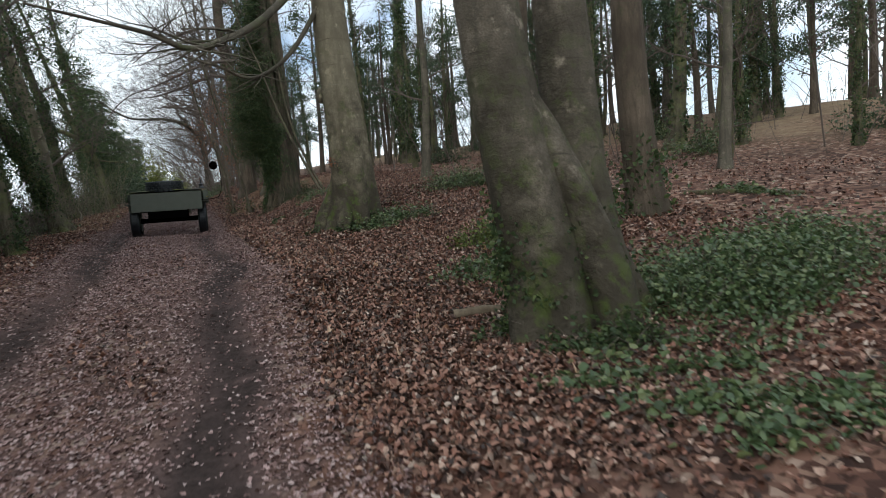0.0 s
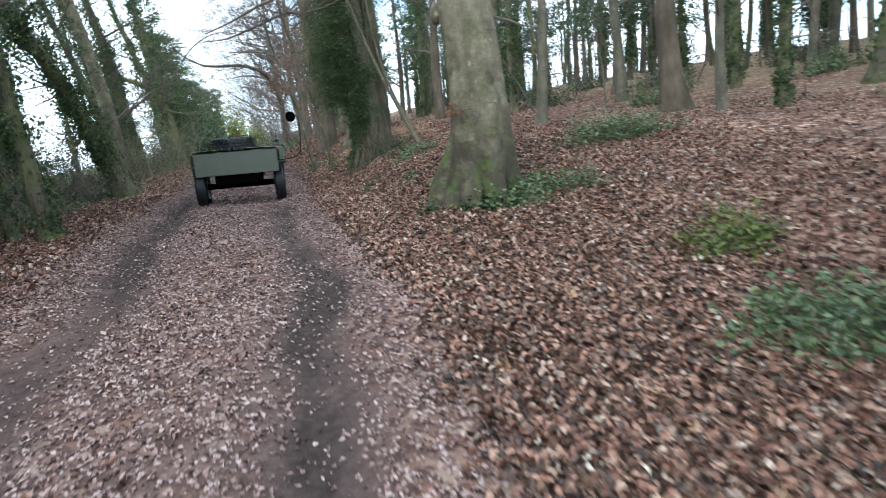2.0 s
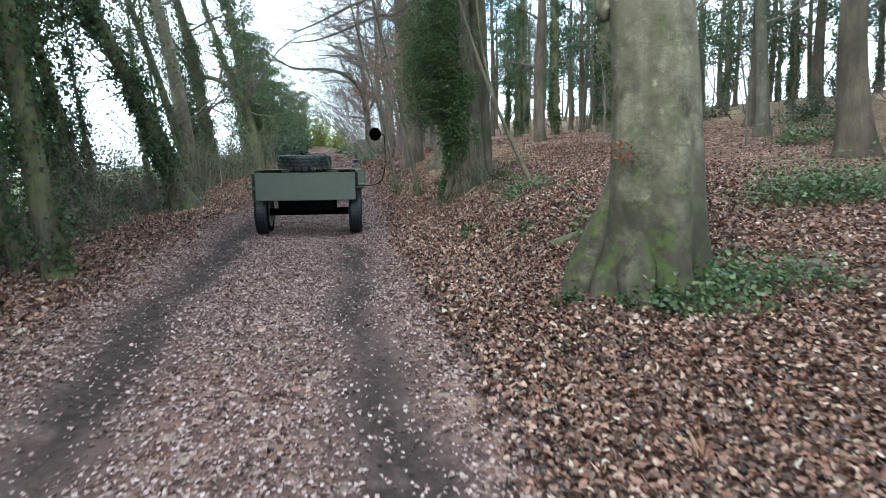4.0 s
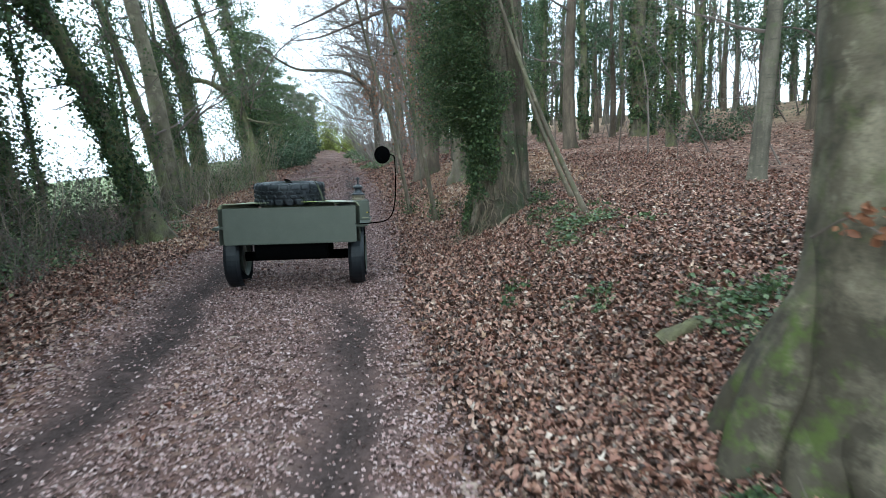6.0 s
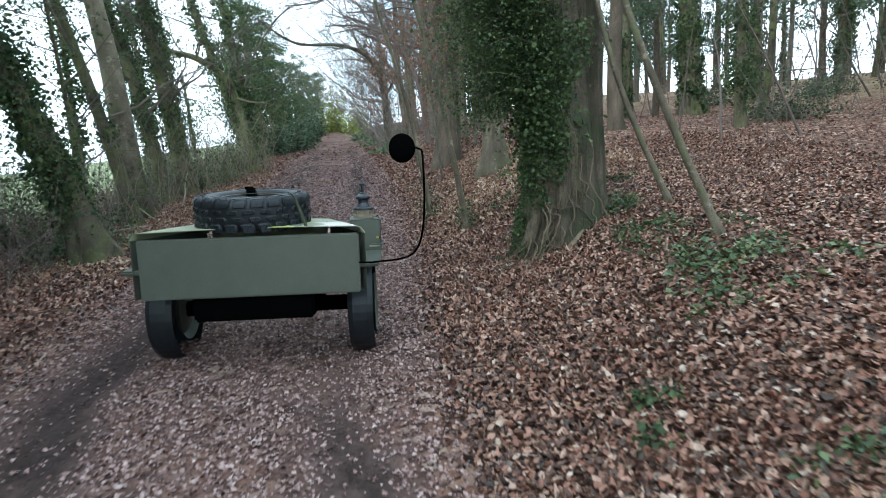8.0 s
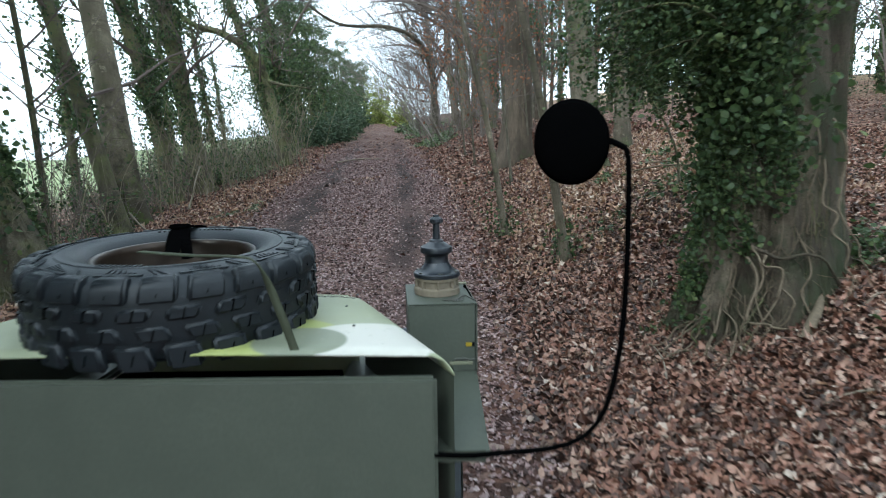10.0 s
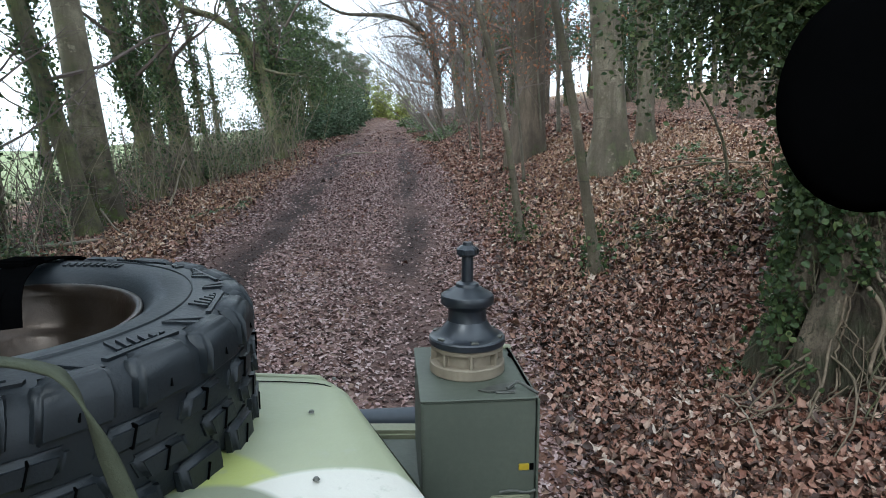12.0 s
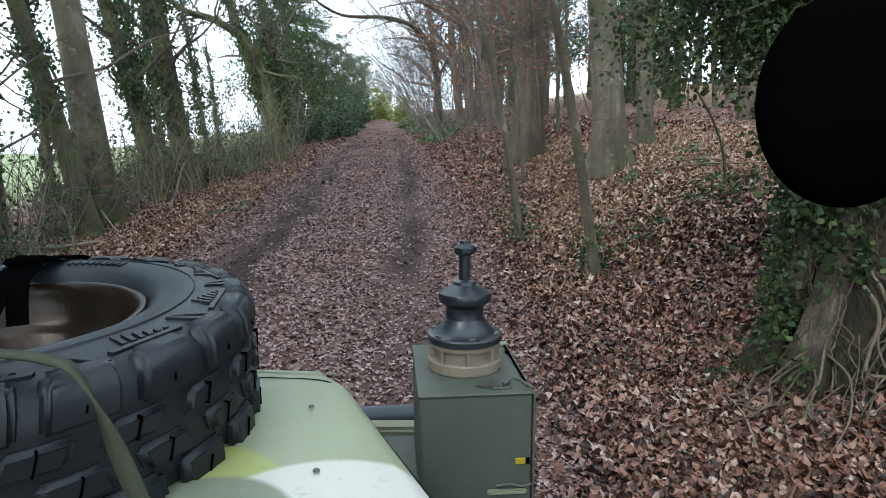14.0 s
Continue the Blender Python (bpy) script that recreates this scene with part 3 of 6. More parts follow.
# the hedge line of leaning trees on the west
make_tree("ash_tree", "pale smooth trunk leaning out of the hedge line", -5.72, 8.3, 15, 0.24, (-0.16, 0.0), 0, M_BEECH, 20, 0.4, 4, 10, 0.45, 0.26, sides=20)
make_tree("hedge_tree", "dark trunk leaning beside a pale one", -5.5, 7.5, 13, 0.13, (-0.27, 0.0), 0.1, M_DARK, 21, 0.35, 4, 15, 0.14, 0.3, ivy=2200, ivy_low=1.5, ivy_high=8, ivy_out=0.5, ivy_size=0.062, leafy=3600, leaf_mat=M_IVY, leaf_size=0.065, level=2, coarse=True, group="hedge trees")
make_tree("hedge_tree", "thick ivy-covered trunk leaning away from the track", -4.5, 4.55, 12, 0.22, (-0.42, 0.0), 0.05, M_DARK, 22, 0.5, 5, 15, 0.14, 0.3, sides=18, ivy=9000, ivy_low=0.7, ivy_high=7, ivy_out=0.45, ivy_size=0.062, leafy=8000, leaf_mat=M_IVY, leaf_size=0.065, level=2, coarse=True, group="hedge trees")
make_tree("hedge_tree", "ivy-covered hedge tree with bare stems below", -6.2, 10.4, 12, 0.16, (-0.24, 0.0), 0, M_DARK, 23, 0.4, 4, 15, 0.14, 0.2, ivy=5500, ivy_low=1.4, ivy_high=8, ivy_out=0.45, ivy_size=0.062, leafy=3600, leaf_mat=M_IVY, leaf_size=0.065, level=2, coarse=True, group="hedge trees")
make_tree("hedge_tree", "ivy-covered hedge tree with bare stems below", -6.3, 11.9, 13, 0.22, (-0.2, 0.0), 0, M_DARK, 24, 0.4, 4, 15, 0.14, 0.2, ivy=5500, ivy_low=1.2, ivy_high=8, ivy_out=0.42, ivy_size=0.062, leafy=3600, leaf_mat=M_IVY, leaf_size=0.065, level=2, coarse=True, group="hedge trees")
make_tree("hedge_tree", "slim hedge trunk with an arching limb", -6.2, 16.4, 13, 0.15, (-0.3, 0.0), 0.1, M_DARK, 25, 0.4, 4, 15, 0.14, 0.2, ivy=3600, ivy_low=1.0, ivy_high=7, ivy_out=0.5, ivy_size=0.07, leafy=1200, leaf_mat=M_IVY, leaf_size=0.065, level=2, coarse=True, group="hedge trees")
make_tree("hedge_tree", "ivy-clad hedge tree above the track", -7.4, 20.6, 14, 0.2, (-0.16, 0.0), 0, M_DARK, 26, 0.4, 4, 15, 0.14, 0.2, ivy=3600, ivy_low=0.3, ivy_high=10, ivy_out=0.45, ivy_size=0.13, leafy=1200, leaf_mat=M_IVY, leaf_size=0.065, level=2, coarse=True, group="hedge trees")
make_tree("hedge_tree", "thin dark hedge stem with bare sideways twigs", -5.85, 6.5, 9, 0.05, (-0.06, 0.0), 0.05, M_DARK, 31, 0.4, 3, 16, 0.1, 0.2, 1, ivy=260, ivy_low=0.1, ivy_high=5, ivy_out=0.3, ivy_size=0.055, sides=9, group="hedge trees")
make_tree("hedge_tree", "slim leaning hedge trunk close to the track", -3.0, -2.5, 12, 0.14, (-0.13, 0.0), 0, M_DARK, 27, 0.4, 4, 15, 0.14, 0.2, ivy=4000, ivy_low=0.2, ivy_high=7, ivy_out=0.6, ivy_size=0.062, leafy=8000, leaf_mat=M_IVY, leaf_size=0.065, level=2, coarse=True, group="hedge trees")
make_tree("hedge_tree", "thin leaning hedge stem", -3.75, -2.2, 10, 0.08, (-0.25, 0.0), 0, M_DARK, 28, 0.4, 4, 15, 0.14, 0.2, ivy=2500, ivy_low=0.2, ivy_high=6, ivy_out=0.6, ivy_size=0.062, leafy=8000, leaf_mat=M_IVY, leaf_size=0.065, level=2, coarse=True, group="hedge trees")
make_tree("hedge_tree", "leaning ivy-clad hedge trunk", -5.9, 3.2, 12, 0.15, (-0.22, 0.0), 0, M_DARK, 29, 0.4, 4, 15, 0.14, 0.3, ivy=4500, ivy_low=0.2, ivy_high=8, ivy_out=0.42, ivy_size=0.062, leafy=8000, leaf_mat=M_IVY, leaf_size=0.065, level=2, coarse=True, group="hedge trees")
make_tree("hedge_tree", "leaning ivy-clad hedge trunk", -6.6, 0.3, 12, 0.16, (-0.2, 0.0), 0, M_DARK, 30, 0.4, 4, 15, 0.14, 0.3, ivy=4500, ivy_low=0.2, ivy_high=8, ivy_out=0.42, ivy_size=0.062, leafy=8000, leaf_mat=M_IVY, leaf_size=0.065, level=2, coarse=True, group="hedge trees")


def make_hedge_stems(x, y, n, tall, seed):
    """A tangle of thin bare stems round the foot of the hedge trees, with some ivy leaves."""
    rnd, rng = random.Random(seed), np.random.default_rng(seed)
    top = empty("hedge_shrub", pose(x, y, land_at(x, y)), "tangle of thin bare hedge stems with a few ivy leaves", "shrub", "hedge shrubs")
    pos = []
    for mat, share in ((M_HEDGE, 0.6), (M_DEAD, 0.4)):
        tb = Tubes()
        for i in range(int(n * share)):
            dx, dy = rnd.gauss(0, 0.28), rnd.gauss(0, 0.4)
            h0 = land_at(x + dx, y + dy) - land_at(x, y) - 0.05
            p = Vector((dx, dy, h0))
            d = Vector((rnd.gauss(-0.08, 0.22), rnd.gauss(0, 0.22), 1.0))
            L = tall * rnd.uniform(0.35, 1.0)
            pts = [p.copy()]
            for k in range(5):
                p = p + d * (L / 5)
                d += Vector((rnd.gauss(0, 0.2), rnd.gauss(0, 0.2), 0))
                pts.append(p.copy())
            line = spline(pts, 3)
            r = rnd.uniform(0.004, 0.012)
            tb.tube(line, [r * (1 - 0.7 * j / len(line)) for j in range(len(line))], 5)
            for k in range(rnd.randint(2, 5)):
                a = line[rnd.randrange(4, len(line))]
                b = a + Vector((rnd.gauss(0, 0.25), rnd.gauss(0, 0.25), rnd.uniform(0.0, 0.4)))
                tb.tube(spline([a, a.lerp(b, 0.5) + Vector((0, 0, 0.05)), b], 2), [0.0035, 0.003, 0.0025, 0.002, 0.0015], 4)
                for q in range(rnd.choice((0, 3, 6, 12))):
                    pos.append(tuple(a.lerp(b, rnd.random()) + Vector((rnd.gauss(0, 0.05), rnd.gauss(0, 0.05), rnd.gauss(0, 0.05)))))
        tagged(part("thicket", tb.data(), mat, top), kind="stuff")
    leaf_part("foliage", np.array(pos), 0.05, rng, M_IVY, top, "scattered ivy leaves", flat=0.1, width=0.75)


for k, (sx, sy, count, tall) in enumerate(((-5.9, 9.9, 34, 2.2), (-5.75, 11.1, 30, 2.0), (-6.0, 12.8, 34, 2.4), (-5.9, 14.6, 34, 2.6), (-5.75, 16.2, 26, 2.2), (-5.6, 6.3, 22, 1.5), (-5.1, 5.3, 18, 1.2), (-5.6, 2.2, 26, 1.9), (-5.2, -0.4, 26, 1.8), (-4.6, -3.2, 24, 1.6))):
    make_hedge_stems(sx, sy, count, tall, 700 + k)


# ---------------------------------------------------------------- the vehicle, standing where it halts
def lathe(profile, n=48, wave=None):
    bm = bmesh.new()
    rings = []
    for r, z in profile:
        rings.append([bm.verts.new((max(r, 1e-4) * (wave(2 * math.pi * k / n, z) if wave else 1) * math.cos(2 * math.pi * k / n),
                                    max(r, 1e-4) * (wave(2 * math.pi * k / n, z) if wave else 1) * math.sin(2 * math.pi * k / n), z)) for k in range(n)])
    for a, b in zip(rings, rings[1:]):
        for k in range(n):
            bm.faces.new((a[k], a[(k + 1) % n], b[(k + 1) % n], b[k]))
    bmesh.ops.recalc_face_normals(bm, faces=bm.faces)
    return bm


def block(x0, x1, y0, y1, z0, z1, bevel=0.004, segments=2):
    bm = bmesh.new()
    bmesh.ops.create_cube(bm, size=1.0)
    for v in bm.verts:
        v.co = Vector((x0 if v.co.x < 0 else x1, y0 if v.co.y < 0 else y1, z0 if v.co.z < 0 else z1))
    if bevel:
        bmesh.ops.bevel(bm, geom=bm.edges[:], offset=bevel, segments=segments, affect="EDGES")
    return bm


def ribbon(pts, width, thick, side=None):
    """A flat strap along points; side gives the direction of its width."""
    v, f = [], []
    for i, p in enumerate(pts):
        d = (pts[min(i + 1, len(pts) - 1)] - pts[max(i - 1, 0)]).normalized()
        w = (side[i] if isinstance(side, list) else side)
        w = (w - d * w.dot(d)).normalized()
        n = d.cross(w)
        for a, b in ((-1, -1), (1, -1), (1, 1), (-1, 1)):
            v.append(tuple(p + w * (a * width / 2) + n * (b * thick / 2)))
    for i in range(len(pts) - 1):
        for k in range(4):
            f.append((4 * i + k, 4 * i + (k + 1) % 4, 4 * i + 4 + (k + 1) % 4, 4 * i + 4 + k))
    f += [(0, 1, 2, 3), tuple(4 * (len(pts) - 1) + k for k in range(4))]
    return v, f


def bonnet_paint(nt):
    v = coords(nt)

    def disc(centre, radius, edge=0.006):
        n = nt.nodes.new("ShaderNodeVectorMath")
        n.operation = "DISTANCE"
        flat = nt.nodes.new("ShaderNodeVectorMath")
        flat.operation = "MULTIPLY"
        flat.inputs[1].default_value = (1, 1, 0)
        nt.links.new(v, flat.inputs[0])
        nt.links.new(flat.outputs[0], n.inputs[0])
        n.inputs[1].default_value = (*centre, 0)
        m = nt.nodes.new("ShaderNodeMapRange")
        m.inputs[1].default_value, m.inputs[2].default_value = radius + edge, radius - edge
        nt.links.new(n.outputs["Value"], m.inputs[0])
        return m.outputs[0]

    k = sharpen(nt, noise_tex(nt, v, 5.0, 5.0), 0.3, 0.7)
    c = mixc(nt, k, (0.25, 0.262, 0.165), (0.215, 0.226, 0.14))
    c = mixc(nt, disc((-0.509, 0.654), 0.35), c, (0.28, 0.3, 0.095))
    c = mixc(nt, disc((-0.155, 0.715), 0.213), c, (0.47, 0.445, 0.39))
    c = mixc(nt, disc((-0.335, 0.735), 0.135), c, (0.17, 0.18, 0.125))
    grime = sharpen(nt, noise_tex(nt, v, 26.0, 6.0), 0.6, 0.8)
    c = mixc(nt, grime, c, (0.24, 0.25, 0.18))
    return c, noise_tex(nt, v, 90.0)


M_BONNET = material("bonnet_paint", bonnet_paint, 0.5, 0.4, 0, 0.0006)
M_OLIVE = plain("olive_paint", (0.073, 0.08, 0.06), (0.056, 0.062, 0.046), 7.0, 0.55, 0.4, 0, 0.0006, 70)
M_OLIVE_PALE = plain("pale_olive_paint", (0.25, 0.25, 0.16), (0.19, 0.19, 0.125), 9.0, 0.6, 0.35, 0, 0.001)
M_RUBBER = plain("tyre_rubber", (0.0092, 0.0122, 0.0155), (0.0052, 0.007, 0.0092), 8.0, 0.46, 0.36, 0, 0.0008, 120)
M_RIM = plain("rusty_rim", (0.05, 0.03, 0.018), (0.016, 0.013, 0.01), 5.0, 0.3, 0.5, 0.55, 0.001)
M_BLACK = plain("black_moulding", (0.014, 0.017, 0.023), (0.009, 0.011, 0.015), 10.0, 0.34, 0.55)
M_DULL = plain("dull_black", (0.0018, 0.0018, 0.002), (0.0012, 0.0012, 0.0012), 10.0, 1.0, 0.0)
M_CREAM = plain("cream_insulator", (0.23, 0.19, 0.135), (0.13, 0.105, 0.075), 12.0, 0.6, 0.35, 0, 0.001)
M_STRAP = plain("olive_webbing", (0.056, 0.06, 0.038), (0.042, 0.046, 0.028), 30.0, 0.85, 0.2, 0, 0.001, 300)
M_METAL = plain("dull_metal", (0.13, 0.13, 0.115), (0.07, 0.07, 0.06), 20.0, 0.45, 0.5, 0.6)
M_YELLOW_TAG = plain("yellow_tag", (0.36, 0.26, 0.012), (0.28, 0.2, 0.012), 20.0, 0.5, 0.3)
M_BLUE = plain("dark_blue_grey", (0.05, 0.06, 0.075), (0.035, 0.04, 0.05), 8.0, 0.5, 0.4)

HALT = pose(-0.033, 0.006, land_at(-0.7, 0.6), 0, 0, 5.76)
UP = -0.1955 - HALT.translation.z      # the eye's height over the ground at the halt


def tyre_profile(r, w):
    return [(r * 0.54, w * 0.62), (r * 0.565, w * 0.76), (r * 0.61, w * 0.9), (r * 0.66, w * 0.975), (r * 0.72, w), (r * 0.8, w * 0.97), (r * 0.88, w * 0.9), (r * 0.945, w * 0.74),
            (r * 0.962, w * 0.4), (r * 0.966, 0), (r * 0.962, -w * 0.4), (r * 0.945, -w * 0.74), (r * 0.88, -w * 0.9), (r * 0.8, -w * 0.97), (r * 0.7, -w), (r * 0.62, -w * 0.97), (r * 0.56, -w * 0.84), (r * 0.54, -w * 0.7)]


def tread_mesh(r, w, za, zb, turn, skew, shoulder):
    """One lug of the tread: a rounded block; a shoulder lug folds over onto the sidewall."""
    bm = bmesh.new()
    half = turn / 2
    if shoulder:
        cuts = [(za, 0.93, 0.996, 0.0, 1.0), (0.72 * w, 0.92, 0.99, 0.5, 1.0), (0.9 * w, 0.89, 0.962, 0.8, 0.97), (0.965 * w, 0.86, 0.918, 1.0, 0.88), (0.93 * w, 0.85, 0.872, 1.1, 0.8)]
    else:
        cuts = [(za, 0.93, 0.994, 0.0, 1.0), (zb, 0.93, 0.994, 1.0, 1.0)]
    rows = []
    for z, ri, ro, q, wide in cuts:
        q *= skew
        rows.append([bm.verts.new((r * rr * math.cos(t), r * rr * math.sin(t), z * k)) for rr, t, k in
                     ((ri, q - half * wide, 0.94), (ro, q - half * 0.84 * wide, 1.0), (ro, q + half * 0.84 * wide, 1.0), (ri, q + half * wide, 0.94))])
    for a, b in zip(rows, rows[1:]):
        for k in range(4):
            bm.faces.new((a[k], a[(k + 1) % 4], b[(k + 1) % 4], b[k]))
    bm.faces.new(list(reversed(rows[0])))
    bm.faces.new(rows[-1])
    bmesh.ops.recalc_face_normals(bm, faces=bm.faces)
    bm.normal_update()
    bmesh.ops.bevel(bm, geom=[e for e in bm.edges if e.calc_face_angle(0) > 0.6], offset=0.007 if shoulder else 0.01, segments=3, affect="EDGES")
    me = bpy.data.meshes.new("tread_block")
    # the slit across the lug's face
    zm, q = (za + zb) / 2, skew / 2
    sl = []
    for z, tt in ((zm - 0.016, q - 0.01), (zm + 0.016, q + 0.01)):
        for dt in (-0.003, 0.003):
            for rr in (r * 0.96, r * 0.9955 - (0.03 * r if shoulder and abs(z) > 0.7 * w else 0)):
                sl.append(bm.verts.new((rr * math.cos(tt + dt), rr * math.sin(tt + dt), z)))
    for face in ((1, 3, 7, 5), (0, 1, 5, 4), (2, 6, 7, 3), (0, 2, 3, 1), (4, 5, 7, 6)):
        bm.faces.new([sl[k] for k in face]).material_index = 1
    bm.to_mesh(me)
    bm.free()
    me.polygons.foreach_set("use_smooth", [True] * len(me.polygons))
    me.set_sharp_from_angle(angle=radians(62))
    me.materials.append(M_RUBBER)
    me.materials.append(M_DULL)
    return me


def make_wheel(top, r=0.45, w=0.132, m=Matrix(), rows=5):
    """Tyre with chunky lugs, and its rim, under top."""
    tyre = smooth_shade(part("tyre", lathe(tyre_profile(r, w), 96), M_RUBBER, top, "black rubber tyre with chunky tread"))
    tyre.matrix_local = m
    n = 22
    step = 2 * math.pi / n
    lugs = [(tread_mesh(r, w, 0.42 * w, 0.95 * w, step * 0.88, step * 0.1, True), 0.0), (tread_mesh(r, w, -1.0 * w, -0.44 * w, step * 0.84, -step * 0.1, False), 0.5),
            (tread_mesh(r, w, 0.03 * w, 0.36 * w, step * 0.8, step * 0.14, False), 0.45), (tread_mesh(r, w, -0.4 * w, -0.04 * w, step * 0.8, -step * 0.14, False), 0.95)]
    for me, shift in lugs[:rows]:
        for k in range(n):
            ob = new("tread_block", me)
            ob.parent = tyre
            ob.matrix_local = pose(0, 0, 0, 0, 0, math.degrees(step * (k + shift)))
    # raised marks on the sidewall
    def raised(points, height=0.003):
        """A thin raised plate from points (angle in lug steps, share of the radius)."""
        bm = bmesh.new()
        ring = []
        for q, rr in points:
            z = w * (0.985 - 0.085 * (rr - 0.8) / 0.1) if rr > 0.8 else w * 0.985
            ring.append(bm.verts.new((r * rr * math.cos(q * step), r * rr * math.sin(q * step), z + height)))
        low = [bm.verts.new(u.co - Vector((0, 0, 0.01))) for u in ring]
        bm.faces.new(ring)
        for k in range(len(ring)):
            bm.faces.new((ring[k - 1], low[k - 1], low[k], ring[k]))
        me = bpy.data.meshes.new("sidewall_bar")
        bm.to_mesh(me)
        bm.free()
        me.materials.append(M_RUBBER)
        return me

    marks = [raised([(-0.5 + 0.14 * k, 0.775 + 0.012 * k), (-0.43 + 0.14 * k, 0.775 + 0.012 * k), (-0.43 + 0.14 * k, 0.845), (-0.5 + 0.14 * k, 0.845)]) for k in range(6)]
    marks.append(raised([(-0.75, 0.86), (0.45, 0.86), (0.4, 0.875), (-0.7, 0.875)]))
    marks.append(raised([(0.5, 0.79), (0.6, 0.8), (0.95, 0.9), (0.85, 0.9)]))
    marks.append(raised([(0.6, 0.89), (1.2, 0.89), (1.2, 0.905), (0.6, 0.905)]))
    marks.append(raised([(1.1, 0.9), (1.2, 0.9), (0.72, 0.8), (0.62, 0.8)]))
    for k in range(0, n, 2):
        for me in marks:
            ob = new("sidewall_bar", me)
            ob.parent = tyre
            ob.matrix_local = pose(0, 0, 0, 0, 0, math.degrees(step * (k + 0.25)))
    # worn raised lettering, too faint to read
    for q in [4.0 + 0.17 * k for k in range(9)] + [6.4 + 0.2 * k for k in range(4)] + [15.0 + 0.17 * k for k in range(9)]:
        ob = new("sidewall_bar", raised([(q, 0.665), (q + 0.09, 0.665), (q + 0.1, 0.715), (q + 0.01, 0.715)], 0.0035))
        ob.parent = tyre
    ring = lathe([(r * 0.745, w * 0.985), (r * 0.75, w * 1.01), (r * 0.755, w * 0.98)], 96)
    part("moulding_line", ring, M_RUBBER, tyre)
    rim = smooth_shade(part("rim", lathe([(r * 0.53, w * 0.5), (r * 0.535, w * 0.66), (r * 0.556, w * 0.74), (r * 0.556, w * 0.79), (r * 0.545, w * 0.8), (r * 0.525, w * 0.76), (r * 0.515, w * 0.62), (r * 0.512, w * 0.42), (r * 0.5, w * 0.36), (r * 0.497, w * 0.2), (r * 0.455, w * 0.08), (r * 0.43, w * 0.04),
                                          (r * 0.425, -w * 0.25), (r * 0.405, -w * 0.32), (r * 0.4, -w * 0.7), (r * 0.36, -w * 0.95), (r * 0.3, -w * 0.8), (r * 0.16, -w * 0.75), (r * 0.15, -w * 0.98), (0, -w * 0.98)], 72), M_RIM, top, "brown rusty steel rim"))
    rim.matrix_local = m
    return tyre


def make_spare():
    top = empty("spare_wheel", HALT @ pose(-0.793, 1.018, UP - 0.394, 2.5, 0, 8), "spare wheel with chunky black tyre lying on the bonnet", "spare wheel")
    make_wheel(top)
    for t0, t1 in ((-0.47, -0.36), (-0.33, -0.14)):
        chalk = spline([((0.292 + 0.02 * (k / 4)) * math.cos(t0 + (t1 - t0) * k / 4), (0.292 + 0.02 * (k / 4)) * math.sin(t0 + (t1 - t0) * k / 4), 0.1255) for k in range(5)], 3)
        part("crayon_mark", ribbon(chalk, 0.0022, 0.001, Vector((0.7, -0.5, 0))), M_CREAM, top, "pale yellow crayon line")


make_spare()


def at_halt(points):
    return [HALT @ Vector((l, f, UP + h)) for l, f, h in points]


def make_straps():
    pts = spline([(-0.84, 0.87, -0.262), (-0.64, 0.75, -0.255), (-0.49, 0.7, -0.252), (-0.432, 0.672, -0.262), (-0.396, 0.656, -0.31), (-0.366, 0.652, -0.39), (-0.345, 0.652, -0.455), (-0.328, 0.654, -0.512)], 12)
    world_pts = at_halt([tuple(p) for p in pts])
    side = []
    for p in pts:
        q = min(max((-0.25 - p.z) / 0.14, 0), 1)
        q = q * q * (3 - 2 * q)
        side.append(Vector((0.45, -0.75, 0)).lerp(Vector((0.95, 0.25, 0.1)), q))
    part_ob = smooth_shade(part("tie_down_strap", ribbon(world_pts, 0.023, 0.004, side), M_STRAP))
    tagged(part_ob, "olive webbing strap pulled over the spare tyre", "strap")
    top = empty("buckle_strap", HALT @ pose(-0.868, 1.3, UP - 0.243), "black strap with buckle and hanging tail on the spare wheel", "strap")
    run = [Vector(p) for p in ((0.005, 0.14, -0.05), (0.002, 0.115, -0.01), (-0.005, 0.03, 0.006), (0.0, -0.08, 0.004), (0.03, -0.18, -0.006), (0.05, -0.26, -0.05))]
    part("strap", ribbon(spline(run, 4), 0.05, 0.004, Vector((1, 0.1, 0))), M_DULL, top)
    tail = [Vector(p) for p in ((0.0, -0.03, 0.014), (0.03, -0.1, 0.006), (0.058, -0.17, -0.004), (0.08, -0.215, -0.03), (0.09, -0.235, -0.075))]
    part("tail", ribbon(spline(tail, 4), 0.036, 0.003, Vector((1, 0.35, 0.0))), M_DULL, top)
    part("buckle", block(-0.035, 0.03, -0.09, -0.03, 0.006, 0.022, 0.005), M_DULL, top, "black buckle")


make_straps()


